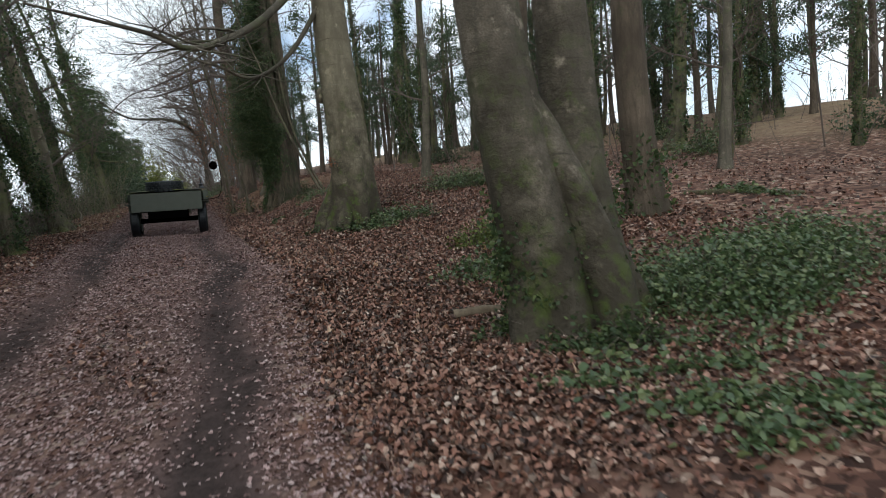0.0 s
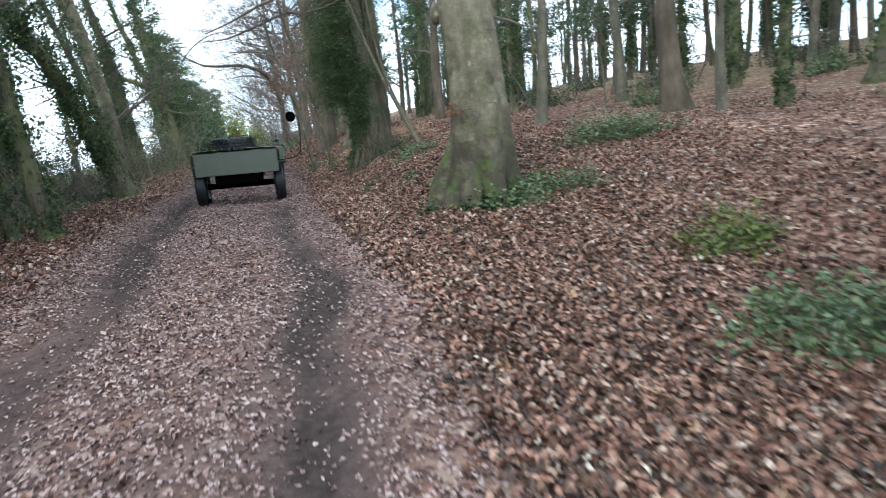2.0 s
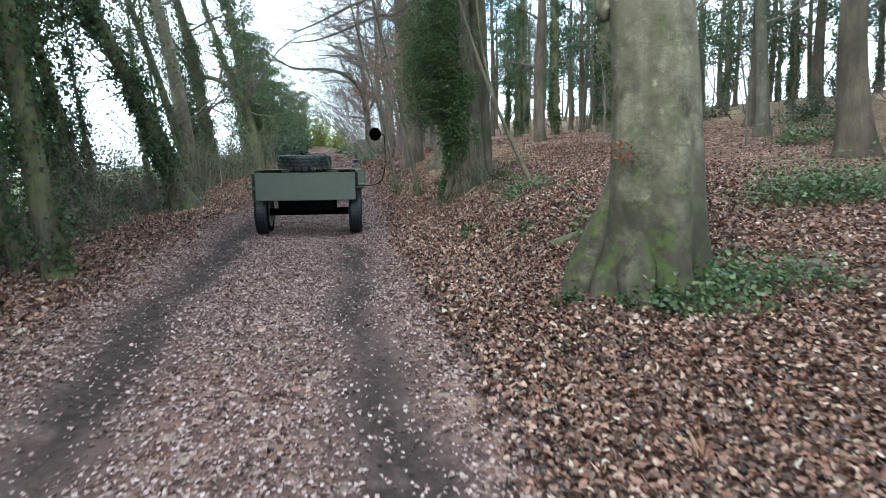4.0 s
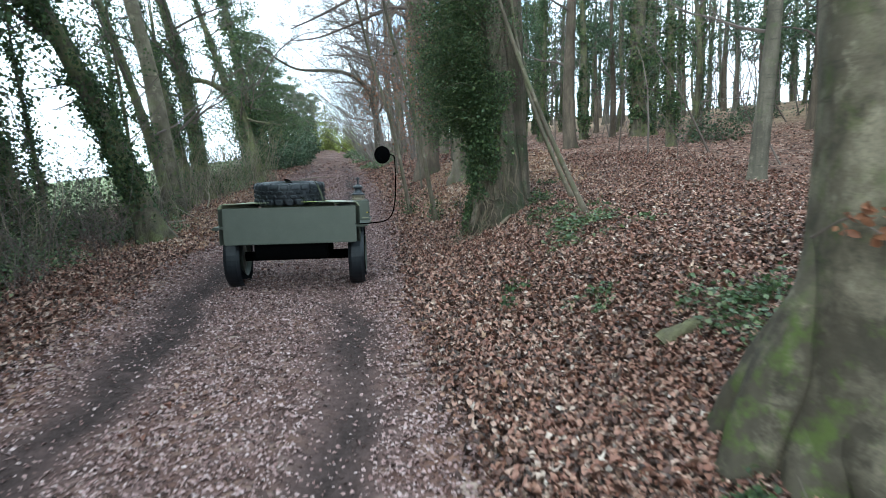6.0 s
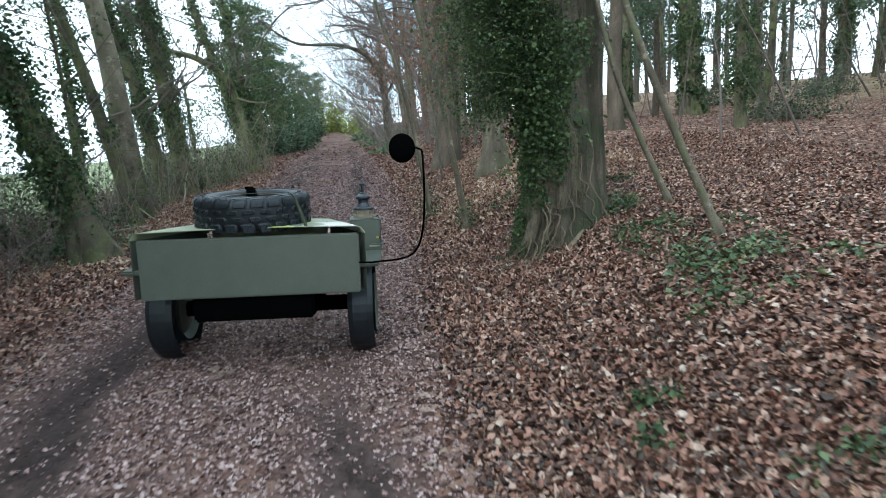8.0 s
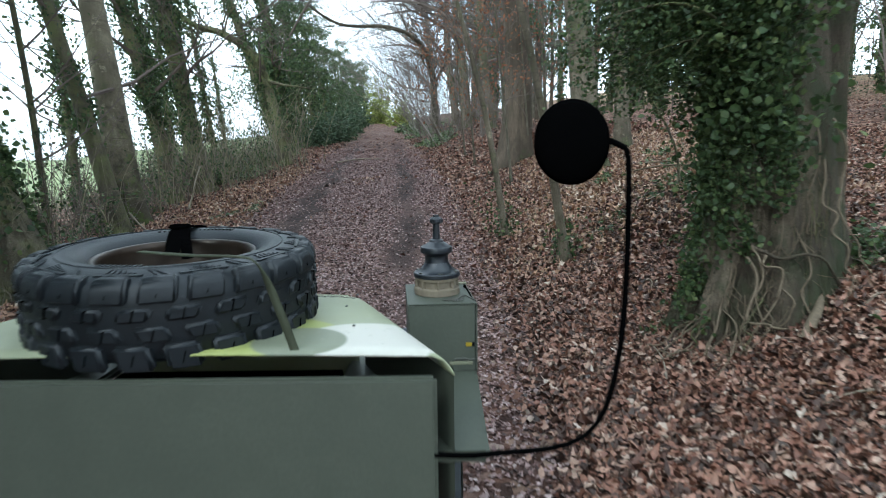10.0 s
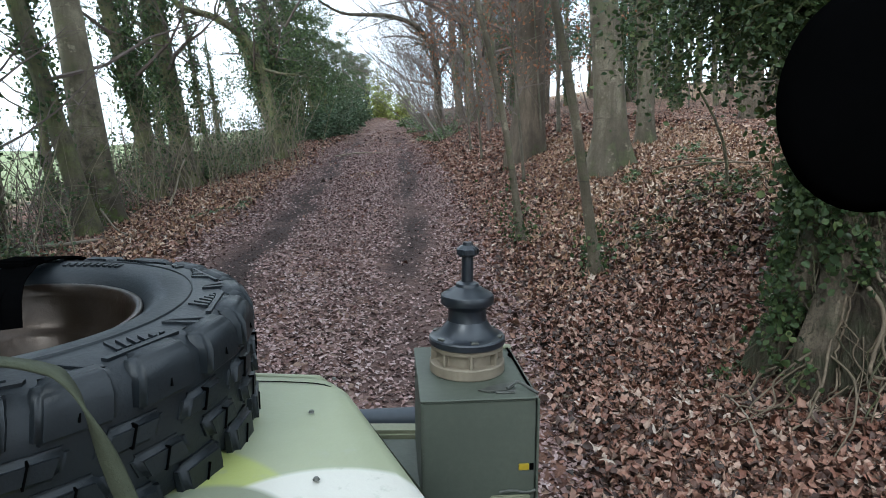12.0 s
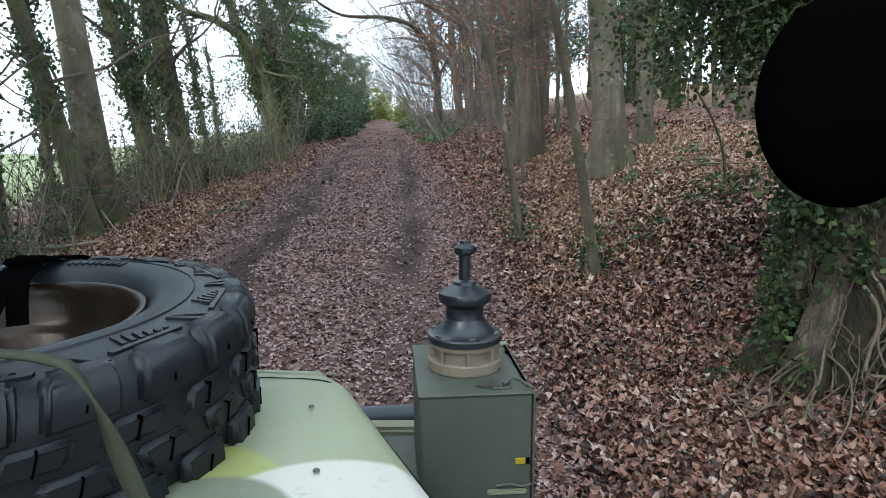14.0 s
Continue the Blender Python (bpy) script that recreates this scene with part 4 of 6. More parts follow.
def make_vehicle():
    top = empty("military_vehicle", HALT, "olive-green military vehicle bonnet and wing with painted white marking", "vehicle")
    z = UP - 0.515

    def half(f):
        return 0.86 + (0.515 - 0.86) * (f - 0.62) / 0.74

    v, f = [], []
    cols = [-1.0, -0.995, -0.985, -0.965, -0.93, -0.85, -0.6, -0.3, 0, 0.3, 0.6, 0.85, 0.93, 0.965, 0.985, 0.995, 1.0]
    fs = [0.62, 0.7, 0.8, 0.9, 1.0, 1.1, 1.2, 1.27, 1.3, 1.32, 1.333]
    for fy in fs:
        for c in cols:
            w = half(fy)
            if fy > 1.26:
                w -= 0.05 * (1 - math.sqrt(max(1 - ((fy - 1.26) / 0.078) ** 2, 0)))
            drop = 0.012 * c * c + 0.055 * max((abs(c) - 0.93) / 0.07, 0) ** 2.2
            v.append((-0.75 + c * w, fy, z - drop + 0.012 - 0.004 * max(fy - 1.28, 0) / 0.05))
    n = len(cols)
    for j in range(len(fs) - 1):
        for i in range(n - 1):
            f.append((j * n + i, j * n + i + 1, j * n + n + i + 1, j * n + n + i))
    bonnet = smooth_shade(part("bonnet", (v, f), M_BONNET, top, "pale olive bonnet with yellow-green and white paint"))
    sol = bonnet.modifiers.new("skin", "SOLIDIFY")
    sol.thickness, sol.offset = 0.006, -1
    # thin dark strip laid on top stands in for the shaded panel gap
    line = [Vector((-0.75 + c * (half(1.28) - 0.012), 1.29 - (0.035 * max((abs(c) - 0.8) / 0.2, 0) ** 2), z + 0.0135 - 0.012 * c * c - 0.05 * max((abs(c) - 0.93) / 0.07, 0) ** 2.2)) for c in [k / 20 - 1 for k in range(41)]]
    part("bonnet_seal", ribbon(line, 0.0035, 0.0012, Vector((0, 1, 0))), M_DULL, top, "dark seam at the bonnet front")
    v, f = [], []
    for fy, dz in ((1.341, -0.02), (1.342, 0.006), (1.352, 0.008), (1.37, 0.002), (1.382, -0.02), (1.385, -0.3), (1.38, -0.55)):
        for c in cols:
            w = half(1.345) - 0.03
            v.append((-0.75 + c * w, fy, z + dz - 0.012 * c * c - 0.05 * max((abs(c) - 0.93) / 0.07, 0) ** 2))
    for j in range(6):
        for i in range(n - 1):
            f.append((j * n + i, j * n + i + 1, j * n + n + i + 1, j * n + n + i))
    smooth_shade(part("front_panel", (v, f), M_BONNET, top))
    for sx in (1, -1):
        p = [(-0.75 + sx * (half(fy) - 0.004), fy, zz) for fy in (0.62, 1.0, 1.34) for zz in (z - 0.035, z - 0.5)]
        part("side_panel", (p, [(0, 1, 3, 2), (2, 3, 5, 4)]), M_OLIVE, top)
    part("bulkhead", block(-1.55, 0.06, 0.585, 0.615, z - 0.5, z - 0.05, 0.01), M_OLIVE, top)
    for x0, x1 in ((-0.3, 0.205), (-1.7, -1.2)):
        part("wing", block(x0, x1, 0.62, 1.6, UP - 0.83, UP - 0.795, 0.012), M_OLIVE, top)
        part("wing_edge", block(x0, x1, 1.602, 1.665, UP - 0.86, UP - 0.78, 0.01), M_OLIVE_PALE, top, "worn pale olive wing edge")
        tb = Tubes()
        tb.tube([Vector((x0, 1.71, UP - 0.8)), Vector(((x0 + x1) / 2, 1.725, UP - 0.795)), Vector((x1, 1.71, UP - 0.8))], [0.034] * 3, 14)
        smooth_shade(part("bumper_tube", tb.data(), M_BLUE, top, "dark blue-grey tube"))
    for x in (0.03, -1.53):
        wheel = part("front_wheel", lathe([(0.39, 0.1), (0.41, 0.06), (0.412, 0), (0.41, -0.06), (0.39, -0.1), (0.25, -0.11), (0.2, -0.08), (0.05, -0.05), (0, -0.05)], 40), M_RUBBER, top, "black tyre under the wing")
        wheel.matrix_local = pose(x, 1.2, 0.40, 0, 90, 0)
        part("hub", lathe([(0.0, 0.1), (0.1, 0.09), (0.2, 0.06), (0.24, 0.1), (0.25, 0.11)], 32), M_OLIVE, wheel)
    part("axle", block(-1.5, 0.0, 1.15, 1.25, 0.34, 0.46, 0.02), M_DULL, top)
    part("chassis", block(-1.2, -0.3, 0.62, 1.36, 0.42, z - 0.3, 0.02), M_DULL, top)
    for l, fy in ((-0.245, 1.3), (-0.2, 0.885), (-0.26, 1.13), (-0.44, 1.3)):
        rv = part("rivet", lathe([(0.0, 0.004), (0.004, 0.0035), (0.006, 0.0)], 10), M_METAL, top)
        rv.matrix_local = pose(l, fy, z + 0.009)
    # mirror on a bent arm
    head = smooth_shade(part("mirror", lathe([(0.0, 0.0214), (0.05, 0.02), (0.0857, 0.0129), (0.0971, 0.0), (0.0893, -0.0107), (0.0, -0.0143)], 48, lambda t, zz: 1 + 0.1 * math.sin(t) ** 2), M_DULL, top, "black rounded mirror head"))
    head.matrix_local = pose(0.408, 0.6, UP + 0.0458, 90, 0, 0)
    tb = Tubes()
    tb.tube(spline([(0.44, 0.61, UP + 0.05), (0.53, 0.62, UP + 0.04), (0.56, 0.62, UP - 0.04), (0.55, 0.61, UP - 0.5), (0.46, 0.6, UP - 0.74), (0.2, 0.6, UP - 0.79), (0.05, 0.6, UP - 0.79)], 5), [0.008] * 31, 8)
    smooth_shade(part("mirror_arm", tb.data(), M_DULL, top))
    return top


make_vehicle()


def make_aerial_box():
    base = HALT @ pose(-0.05, 1.232, UP - 0.796, 0, 0, 4.9)
    top = empty("aerial_box", base, "olive metal aerial box bolted on the wing", "equipment box")
    H_ = 0.2655
    part("body", block(0, 0.25, 0, 0.352, 0.0, H_ - 0.003, 0.004), M_OLIVE, top)
    part("lid", block(-0.002, 0.252, -0.002, 0.354, H_ - 0.002, H_ + 0.002, 0.0015, 1), M_OLIVE, top)
    part("hinge_strip", block(0.2525, 0.258, 0.0, 0.352, 0.0, H_ - 0.004, 0.001, 1), M_OLIVE, top)
    part("edge_wire", block(0.243, 0.249, 0.03, 0.33, H_ + 0.002, H_ + 0.007, 0.002), M_DULL, top)
    bm = bmesh.new()
    ring = [bm.verts.new((x, y, H_ + 0.006 + 0.03 * (x - 0.13))) for x, y in ((0.128, 0.04), (0.15, 0.028), (0.19, 0.03), (0.212, 0.05), (0.205, 0.075), (0.16, 0.06))]
    low = [bm.verts.new(u.co - Vector((0, 0, 0.003))) for u in ring]
    bm.faces.new(ring)
    bm.faces.new(low[::-1])
    for k in range(6):
        bm.faces.new((ring[k - 1], low[k - 1], low[k], ring[k]))
    part("latch_plate", bm, M_METAL, top, "dull metal latch")
    part("latch_foot", block(0.165, 0.208, 0.022, 0.04, H_ + 0.002, H_ + 0.006, 0.001, 1), M_METAL, top)
    part("lid_stud", block(0.236, 0.247, 0.25, 0.262, H_ + 0.002, H_ + 0.014, 0.003), M_DULL, top)
    part("lid_catch", block(0.22, 0.258, 0.318, 0.345, H_ + 0.002, H_ + 0.008, 0.002), M_OLIVE_PALE, top, "worn pale catch")
    tb = Tubes()
    tb.tube(spline([(0.19, 0.03, H_ + 0.012), (0.215, 0.045, H_ + 0.02), (0.235, 0.03, H_ + 0.014), (0.255, 0.01, H_ + 0.006)], 4), [0.0035] * 13, 8)
    part("latch_hook", tb.data(), M_METAL, top)
    part("yellow_tag", block(0.213, 0.236, -0.004, 0.0, 0.1, 0.115, 0.001, 1), M_YELLOW_TAG, top, "small yellow tag")
    part("black_tag", block(0.2375, 0.246, -0.004, 0.0, 0.1, 0.115, 0.001, 1), M_DULL, top)
    tb = Tubes()
    tb.tube(spline([(0.17, -0.006, 0.052), (0.2, -0.008, 0.056), (0.23, -0.008, 0.05), (0.25, -0.006, 0.054)], 4), [0.003] * 13, 8)
    part("lower_latch", tb.data(), M_METAL, top)
    part("lower_latch_plate", block(0.15, 0.24, -0.008, 0.0, 0.03, 0.043, 0.003), M_OLIVE_PALE, top)


make_aerial_box()


def make_aerial_base():
    top = empty("aerial_mount", HALT @ pose(0.055, 1.425, UP - 0.5285) @ Matrix.Diagonal((0.985, 0.985, 1.016, 1)), "black moulded aerial base on a cream insulator ring", "aerial mount")
    crisp(part("insulator", lathe([(0.0, 0.0), (0.089, 0.0), (0.092, 0.003), (0.092, 0.024), (0.089, 0.027), (0.076, 0.029), (0.075, 0.054), (0.088, 0.057), (0.089, 0.068), (0.0, 0.068)], 60), M_CREAM, top, "cream insulator ring"))
    for k in range(8):
        rib = part("rib", block(0.07, 0.0885, -0.004, 0.004, 0.024, 0.06, 0.002, 1), M_CREAM, top)
        rib.matrix_local = pose(0, 0, 0, 0, 0, 45 * k + 4)
    crisp(part("flange", lathe([(0.0, 0.068), (0.091, 0.068), (0.093, 0.07), (0.093, 0.082), (0.09, 0.0855), (0.079, 0.0885), (0.066, 0.098), (0.055, 0.111), (0.0485, 0.122), (0.0, 0.122)], 60), M_BLACK, top))
    crisp(part("neck", lathe([(0.049, 0.118), (0.0465, 0.126), (0.0465, 0.15), (0.049, 0.157), (0.0, 0.158)], 48), M_BLACK, top))
    crisp(part("skirt", lathe([(0.046, 0.15), (0.059, 0.16), (0.0635, 0.163), (0.0645, 0.166), (0.0645, 0.181), (0.063, 0.184), (0.034, 0.2), (0.029, 0.203), (0.027, 0.21), (0.018, 0.2145), (0.0, 0.215)], 60), M_BLACK, top))
    crisp(part("stud", lathe([(0.0145, 0.212), (0.0138, 0.275), (0.0, 0.275)], 24), M_BLACK, top))
    crisp(part("knob", lathe([(0.0, 0.273), (0.019, 0.274), (0.0255, 0.28), (0.0255, 0.291), (0.019, 0.296), (0.012, 0.3), (0.011, 0.307), (0.0, 0.308)], 48, lambda t, zz: 1 + 0.09 * math.cos(7 * t)), M_BLACK, top, "black scalloped knob"))
    for k in range(6):
        bolt = part("bolt", block(-0.009, 0.009, -0.005, 0.005, 0.0, 0.006, 0.001, 1), M_METAL, top)
        bolt.matrix_local = pose(0.082 * math.cos(radians(60 * k - 80)), 0.082 * math.sin(radians(60 * k - 80)), 0.085, 0, 0, 60 * k + 10)


make_aerial_base()


# ---------------------------------------------------------------- trees of the wood, repeated
def tree_clear(x, y, gap, taken):
    return all((x - a) ** 2 + (y - b) ** 2 > gap * gap for a, b in taken)


def plant(source, x, y, turn, size):
    return copy_thing(source, Matrix.Translation((x, y, land_at(x, y) - 0.05)) @ pose(0, 0, 0, 0, 0, turn) @ Matrix.Scale(size, 4))


def plant_woods():
    rnd = random.Random(41)
    bare = [make_tree("woodland_tree", "bare slender woodland tree with ivy on its stem", 13.5, 6.0, 11.5, 0.17, (0.02, 0.02), 0, M_DARK, 50, 0.3, 4, 7, 0.18, 0.26, ivy=2600, ivy_low=0.3, ivy_high=9, ivy_out=0.4, ivy_size=0.095, sides=10, coarse=True),
            make_tree("woodland_tree", "bare grey woodland tree with fine twigs", 11.2, 9.5, 12, 0.21, (-0.03, 0.0), 0, M_GREY, 51, 0.3, 4, 7, 0.2, 0.27, sides=10, coarse=True),
            make_tree("woodland_tree", "bare dark woodland tree with a thin crown", 15.8, 1.5, 11, 0.13, (0.04, -0.02), 0.2, M_DARK, 52, 0.3, 4, 7, 0.12, 0.26, sides=10, coarse=True),
            make_tree("woodland_tree", "brown woodland trunk with twiggy crown", 14.8, 12.5, 12, 0.22, (0.0, 0.02), 0, M_BROWN, 53, 0.3, 4, 7, 0.2, 0.26, sides=10, coarse=True)]
    green = [make_tree("fir_tree", "dark green conifer among the bare trees", 17.0, 8.5, 12, 0.19, (0, 0), 0, M_BROWN, 54, 0.25, 4, 22, 0.16, 0.2, leafy=5000, leaf_size=0.15, droop=0.1, sides=10, level=1, coarse=True),
             make_tree("ivy_clad_tree", "woodland tree thickly hung with ivy", 19.0, 3.5, 11, 0.2, (0.03, 0), 0, M_DARK, 55, 0.3, 4, 9, 0.3, 0.27, ivy=4500, ivy_low=0.8, ivy_high=10, ivy_out=1.1, ivy_size=0.11, sides=10, coarse=True)]
    hedge = [make_tree("hedge_tree", "hedge tree thickly hung with ivy", -9.0, 25.0, 9, 0.17, (-0.14, 0), 0, M_DARK, 56, 0.3, 4, 10, 0.2, 0.24, ivy=3200, ivy_low=0.15, ivy_high=5.5, ivy_out=1.0, ivy_size=0.105, leafy=4200, leaf_mat=M_IVY, leaf_size=0.11, level=1, sides=10, coarse=True, group="hedge trees"),
             make_tree("hedge_tree", "slim bare hedge tree with some ivy", -9.6, 28.5, 10, 0.13, (-0.1, 0), 0, M_DARK, 57, 0.3, 4, 14, 0.2, 0.3, ivy=2500, ivy_low=0.15, ivy_high=8, ivy_out=0.7, ivy_size=0.12, sides=10, coarse=True, group="hedge trees")]
    taken = [tuple(o.matrix_world.translation[:2]) for o in bpy.data.objects if o.type == "EMPTY" and ("tree" in o.name or "beech" in o.name)]
    # the rise on the east
    tries = 0
    count = 0
    while count < 150 and tries < 8000:
        tries += 1
        y = rnd.uniform(-16, 58)
        d = 6.5 + 27 * rnd.random() ** 0.8
        if y > 16:
            d = 5.0 + 27 * rnd.random() ** 1.0
        if y < 4 and d < 10.5:
            continue
        x = float(track_middle(y)) + d
        if not tree_clear(x, y, 1.5, taken):
            continue
        taken.append((x, y))
        q = rnd.random()
        if y < 3:
            src = green[0] if q < 0.12 else bare[rnd.randrange(3)]
            plant(src, x, y, rnd.uniform(0, 360), rnd.uniform(0.5, 0.75))
        else:
            src = green[0] if q < 0.26 else green[1] if q < 0.38 else bare[rnd.randrange(4)]
            plant(src, x, y, rnd.uniform(0, 360), rnd.uniform(0.7, 1.1))
        count += 1
    # a closer row along the crest
    for y in np.arange(3.0, 34.0, 1.4):
        x = float(track_middle(y)) + 17 + 8 * rnd.random()
        q = rnd.random()
        plant(green[0] if q < 0.45 else green[1] if q < 0.55 else bare[rnd.randrange(4)], x, y, rnd.uniform(0, 360), rnd.uniform(0.6, 0.95))
    # the hedge line on the west, up the track and back behind the start
    for y in np.arange(22.0, 76.0, 2.2):
        x = float(track_middle(y)) - 3.3 - 1.6 * rnd.random()
        plant(hedge[0 if rnd.random() < 0.72 else 1], x, y + rnd.uniform(-0.6, 0.6), rnd.uniform(-40, 40), rnd.uniform(0.6, 0.9))
    for y in np.arange(-9.0, -1.0, 2.0):
        x = float(track_middle(y)) - 6.0 - 0.8 * rnd.random()
        plant(hedge[0], x, y, rnd.uniform(-40, 40), rnd.uniform(0.95, 1.2))
    for y in np.arange(-11.0, 3.0, 1.5):
        x = float(track_middle(y)) - 5.2 - 2.2 * rnd.random()
        plant(hedge[0], x, y + rnd.uniform(-0.4, 0.4), rnd.uniform(-40, 40), rnd.uniform(0.85, 1.15))
    for y in np.arange(-1.0, 5.2, 2.0):
        plant(hedge[0], -6.2 - 1.6 * rnd.random(), y, rnd.uniform(-40, 40), rnd.uniform(0.9, 1.15))
    for y in np.arange(2.0, 21.0, 2.6):
        x = float(track_middle(y)) - 4.4 - 1.8 * rnd.random()
        if tree_clear(x, y, 0.9, taken):
            taken.append((x, y))
            plant(hedge[1], x, y, rnd.uniform(-40, 40), rnd.uniform(0.45, 0.7))
    for y in np.arange(-22.0, 1.0, 1.35):
        x = float(track_middle(y)) - 4.6 - 2.4 * rnd.random()
        if tree_clear(x, y, 1.2, taken):
            taken.append((x, y))
            plant(hedge[0 if rnd.random() < (0.75 if y < 2 else 0.3) else 1], x, y, rnd.uniform(-40, 40), rnd.uniform(0.65, 0.95))


plant_woods()


# ---------------------------------------------------------------- overhanging limbs
def make_limb(name, label, pts, r, seed, twigs=10, reach=1.6, mat=None, level=1):
    rnd = random.Random(seed)
    line = spline(pts, 5)
    tb, tips = Tubes(), []
    n = len(line)
    tb.tube(line, [max(r * (1 - 0.85 * i / n), 0.006) for i in range(n)], 9)
    for k in range(twigs):
        i = int(rnd.uniform(0.2, 0.98) * (n - 1))
        d = Vector((rnd.gauss(0, 1), rnd.gauss(0, 0.8), rnd.gauss(0.1, 0.6))) + (line[min(i + 1, n - 1)] - line[i - 1]).normalized() * 1.2
        grow(tb, rnd, line[i], d.normalized(), reach * rnd.uniform(0.5, 1.1), max(r * (1 - i / n) * 0.45, 0.006), level, tips, 4, 0.0, 1.0, level > 1)
    ob = smooth_shade(part(name, tb.data(), mat or M_TWIG))
    return tagged(ob, label, "branch", "overhanging branches")


BEECH_FOOT = beech.matrix_world.translation


def beech_limb(pts, r, seed, twigs):
    ob = make_limb("limb", "", [tuple(Vector(p) - BEECH_FOOT) for p in pts], r, seed, twigs, 1.5, M_GREY)
    for key in ("label", "category", "group"):
        if key in ob:
            del ob[key]
    ob.parent = beech


beech_limb([(3.03, -4.0, 3.1), (2.01, -5.0, 1.75), (1.3, -5.5, 1.2), (0.85, -6.0, 0.95), (0.38, -6.3, 1.08), (-0.25, -6.6, 1.18), (-0.9, -7.0, 1.25)], 0.075, 201, 16)
beech_limb([(2.96, -4.0, 2.3), (2.35, -4.4, 1.29), (1.69, -4.6, 0.82), (1.13, -4.9, 0.95), (0.5, -5.2, 1.1)], 0.05, 202, 12)
# limbs that reach over the track
CANOPY = "bare branch reaching over the track"
make_limb("branch", CANOPY, [(-3.2, 30, 0.3), (-3.3, 30, 2.4), (-3.4, 30, 3.8), (-3.94, 29, 5.1), (-5.2, 28, 5.6), (-7.25, 27, 5.6), (-8.5, 25, 6.4)], 0.2, 203, 26, 2.6, M_GREY, 2)
make_limb("branch", "thick ivy-grown limb arching out of the hedge line", [(-6.1, 16.4, -0.5), (-6.4, 16.4, 1.0), (-6.85, 16.4, 2.5), (-7.6, 16.0, 3.15), (-8.35, 15.6, 3.4), (-9.0, 15.2, 4.2), (-9.6, 15.0, 5.4)], 0.17, 204, 16, 1.7, M_DARK)
make_limb("branch", CANOPY, [(1.7, 3.4, 3.6), (0.9, 4.2, 4.2), (-0.2, 5.2, 4.6), (-1.6, 6.2, 4.4), (-2.6, 7.0, 4.0)], 0.07, 205, 16, 1.8, None, 2)
make_limb("branch", CANOPY, [(1.4, 9.1, 4.2), (0.3, 9.6, 4.7), (-1.0, 10.2, 4.6), (-2.4, 10.6, 4.1), (-3.4, 11.2, 3.9)], 0.08, 206, 18, 1.9, None, 2)
make_limb("branch", CANOPY, [(0.7, 12.6, 4.6), (-0.6, 13.4, 5.0), (-2.0, 14.4, 4.8), (-3.4, 15.0, 4.5), (-4.6, 15.8, 4.6)], 0.08, 207, 18, 2.1, None, 2)
make_limb("branch", CANOPY, [(-0.5, 20, 0.3), (-0.8, 20, 2.6), (-1.6, 20.4, 4.2), (-3.0, 21, 5.0), (-4.6, 21.6, 5.2)], 0.12, 208, 20, 2.2, None, 2)
make_limb("branch", CANOPY, [(-2.0, 38, 0.8), (-2.6, 38, 3.6), (-4.0, 38.4, 5.6), (-6.0, 39, 6.6), (-8.0, 40, 6.8)], 0.16, 209, 26, 3.0, None, 2)
make_limb("branch", CANOPY, [(-5.0, 50, 1.4), (-5.6, 50, 4.6), (-7.5, 50, 6.8), (-9.6, 51, 7.6)], 0.2, 210, 26, 3.4, None, 2)
make_limb("branch", CANOPY, [(2.9, -3.9, 4.5), (1.6, -3.2, 4.6), (0.2, -2.6, 4.2), (-1.2, -2.0, 3.9), (-2.2, -1.4, 3.8)], 0.07, 211, 18, 1.9, None, 2)
make_limb("branch", CANOPY, [(-4.0, -6.6, 3.2), (-2.8, -6.0, 3.3), (-1.6, -5.2, 3.0), (-0.6, -4.6, 2.7)], 0.05, 212, 16, 1.6, None, 2)
make_limb("branch", CANOPY, [(2.3, 11.0, 4.8), (1.0, 11.6, 5.6), (-0.6, 12.0, 6.0), (-2.2, 12.6, 5.8), (-3.6, 13.0, 5.4)], 0.07, 213, 18, 2.0, None, 2)
make_limb("branch", CANOPY, [(0.8, 25, 0.6), (0.5, 25, 3.6), (-0.6, 25.3, 5.6), (-2.4, 25.8, 6.6), (-4.6, 26.4, 6.8)], 0.13, 214, 26, 2.6, None, 2)
make_limb("branch", CANOPY, [(-0.6, 33, 0.8), (-1.0, 33, 4.4), (-2.4, 33.4, 6.6), (-4.6, 34, 7.6), (-7.0, 35, 7.6)], 0.15, 215, 26, 2.9, None, 2)
make_limb("branch", CANOPY, [(-4.6, 0.5, 3.0), (-3.6, 1.2, 4.2), (-2.4, 2.0, 4.8), (-1.0, 2.8, 4.7)], 0.04, 217, 18, 1.9, None, 2)
make_limb("branch", CANOPY, [(2.2, 0.0, 5.0), (1.0, 0.6, 5.8), (-0.4, 1.2, 6.2), (-2.0, 1.8, 6.0)], 0.05, 218, 22, 2.2, None, 2)
make_limb("branch", CANOPY, [(1.6, 7.6, 5.4), (0.2, 8.0, 6.6), (-1.4, 8.4, 7.2), (-3.0, 9.0, 7.2)], 0.06, 221, 24, 2.6, None, 2)
make_limb("branch", CANOPY, [(0.6, 16.0, 5.6), (-0.8, 16.4, 7.0), (-2.4, 17.0, 7.8), (-4.2, 17.6, 7.8)], 0.07, 222, 26, 2.8, None, 2)
make_limb("branch", CANOPY, [(-6.0, 3.0, 5.2), (-4.6, 3.6, 6.2), (-3.2, 4.2, 6.6), (-1.6, 5.0, 6.4)], 0.05, 223, 22, 2.4, None, 2)
make_limb("branch", CANOPY, [(-7.4, 20.6, 3.8), (-6.2, 20.2, 5.2), (-4.8, 19.8, 5.8), (-3.4, 19.6, 5.6)], 0.04, 219, 18, 2.1, None, 2)
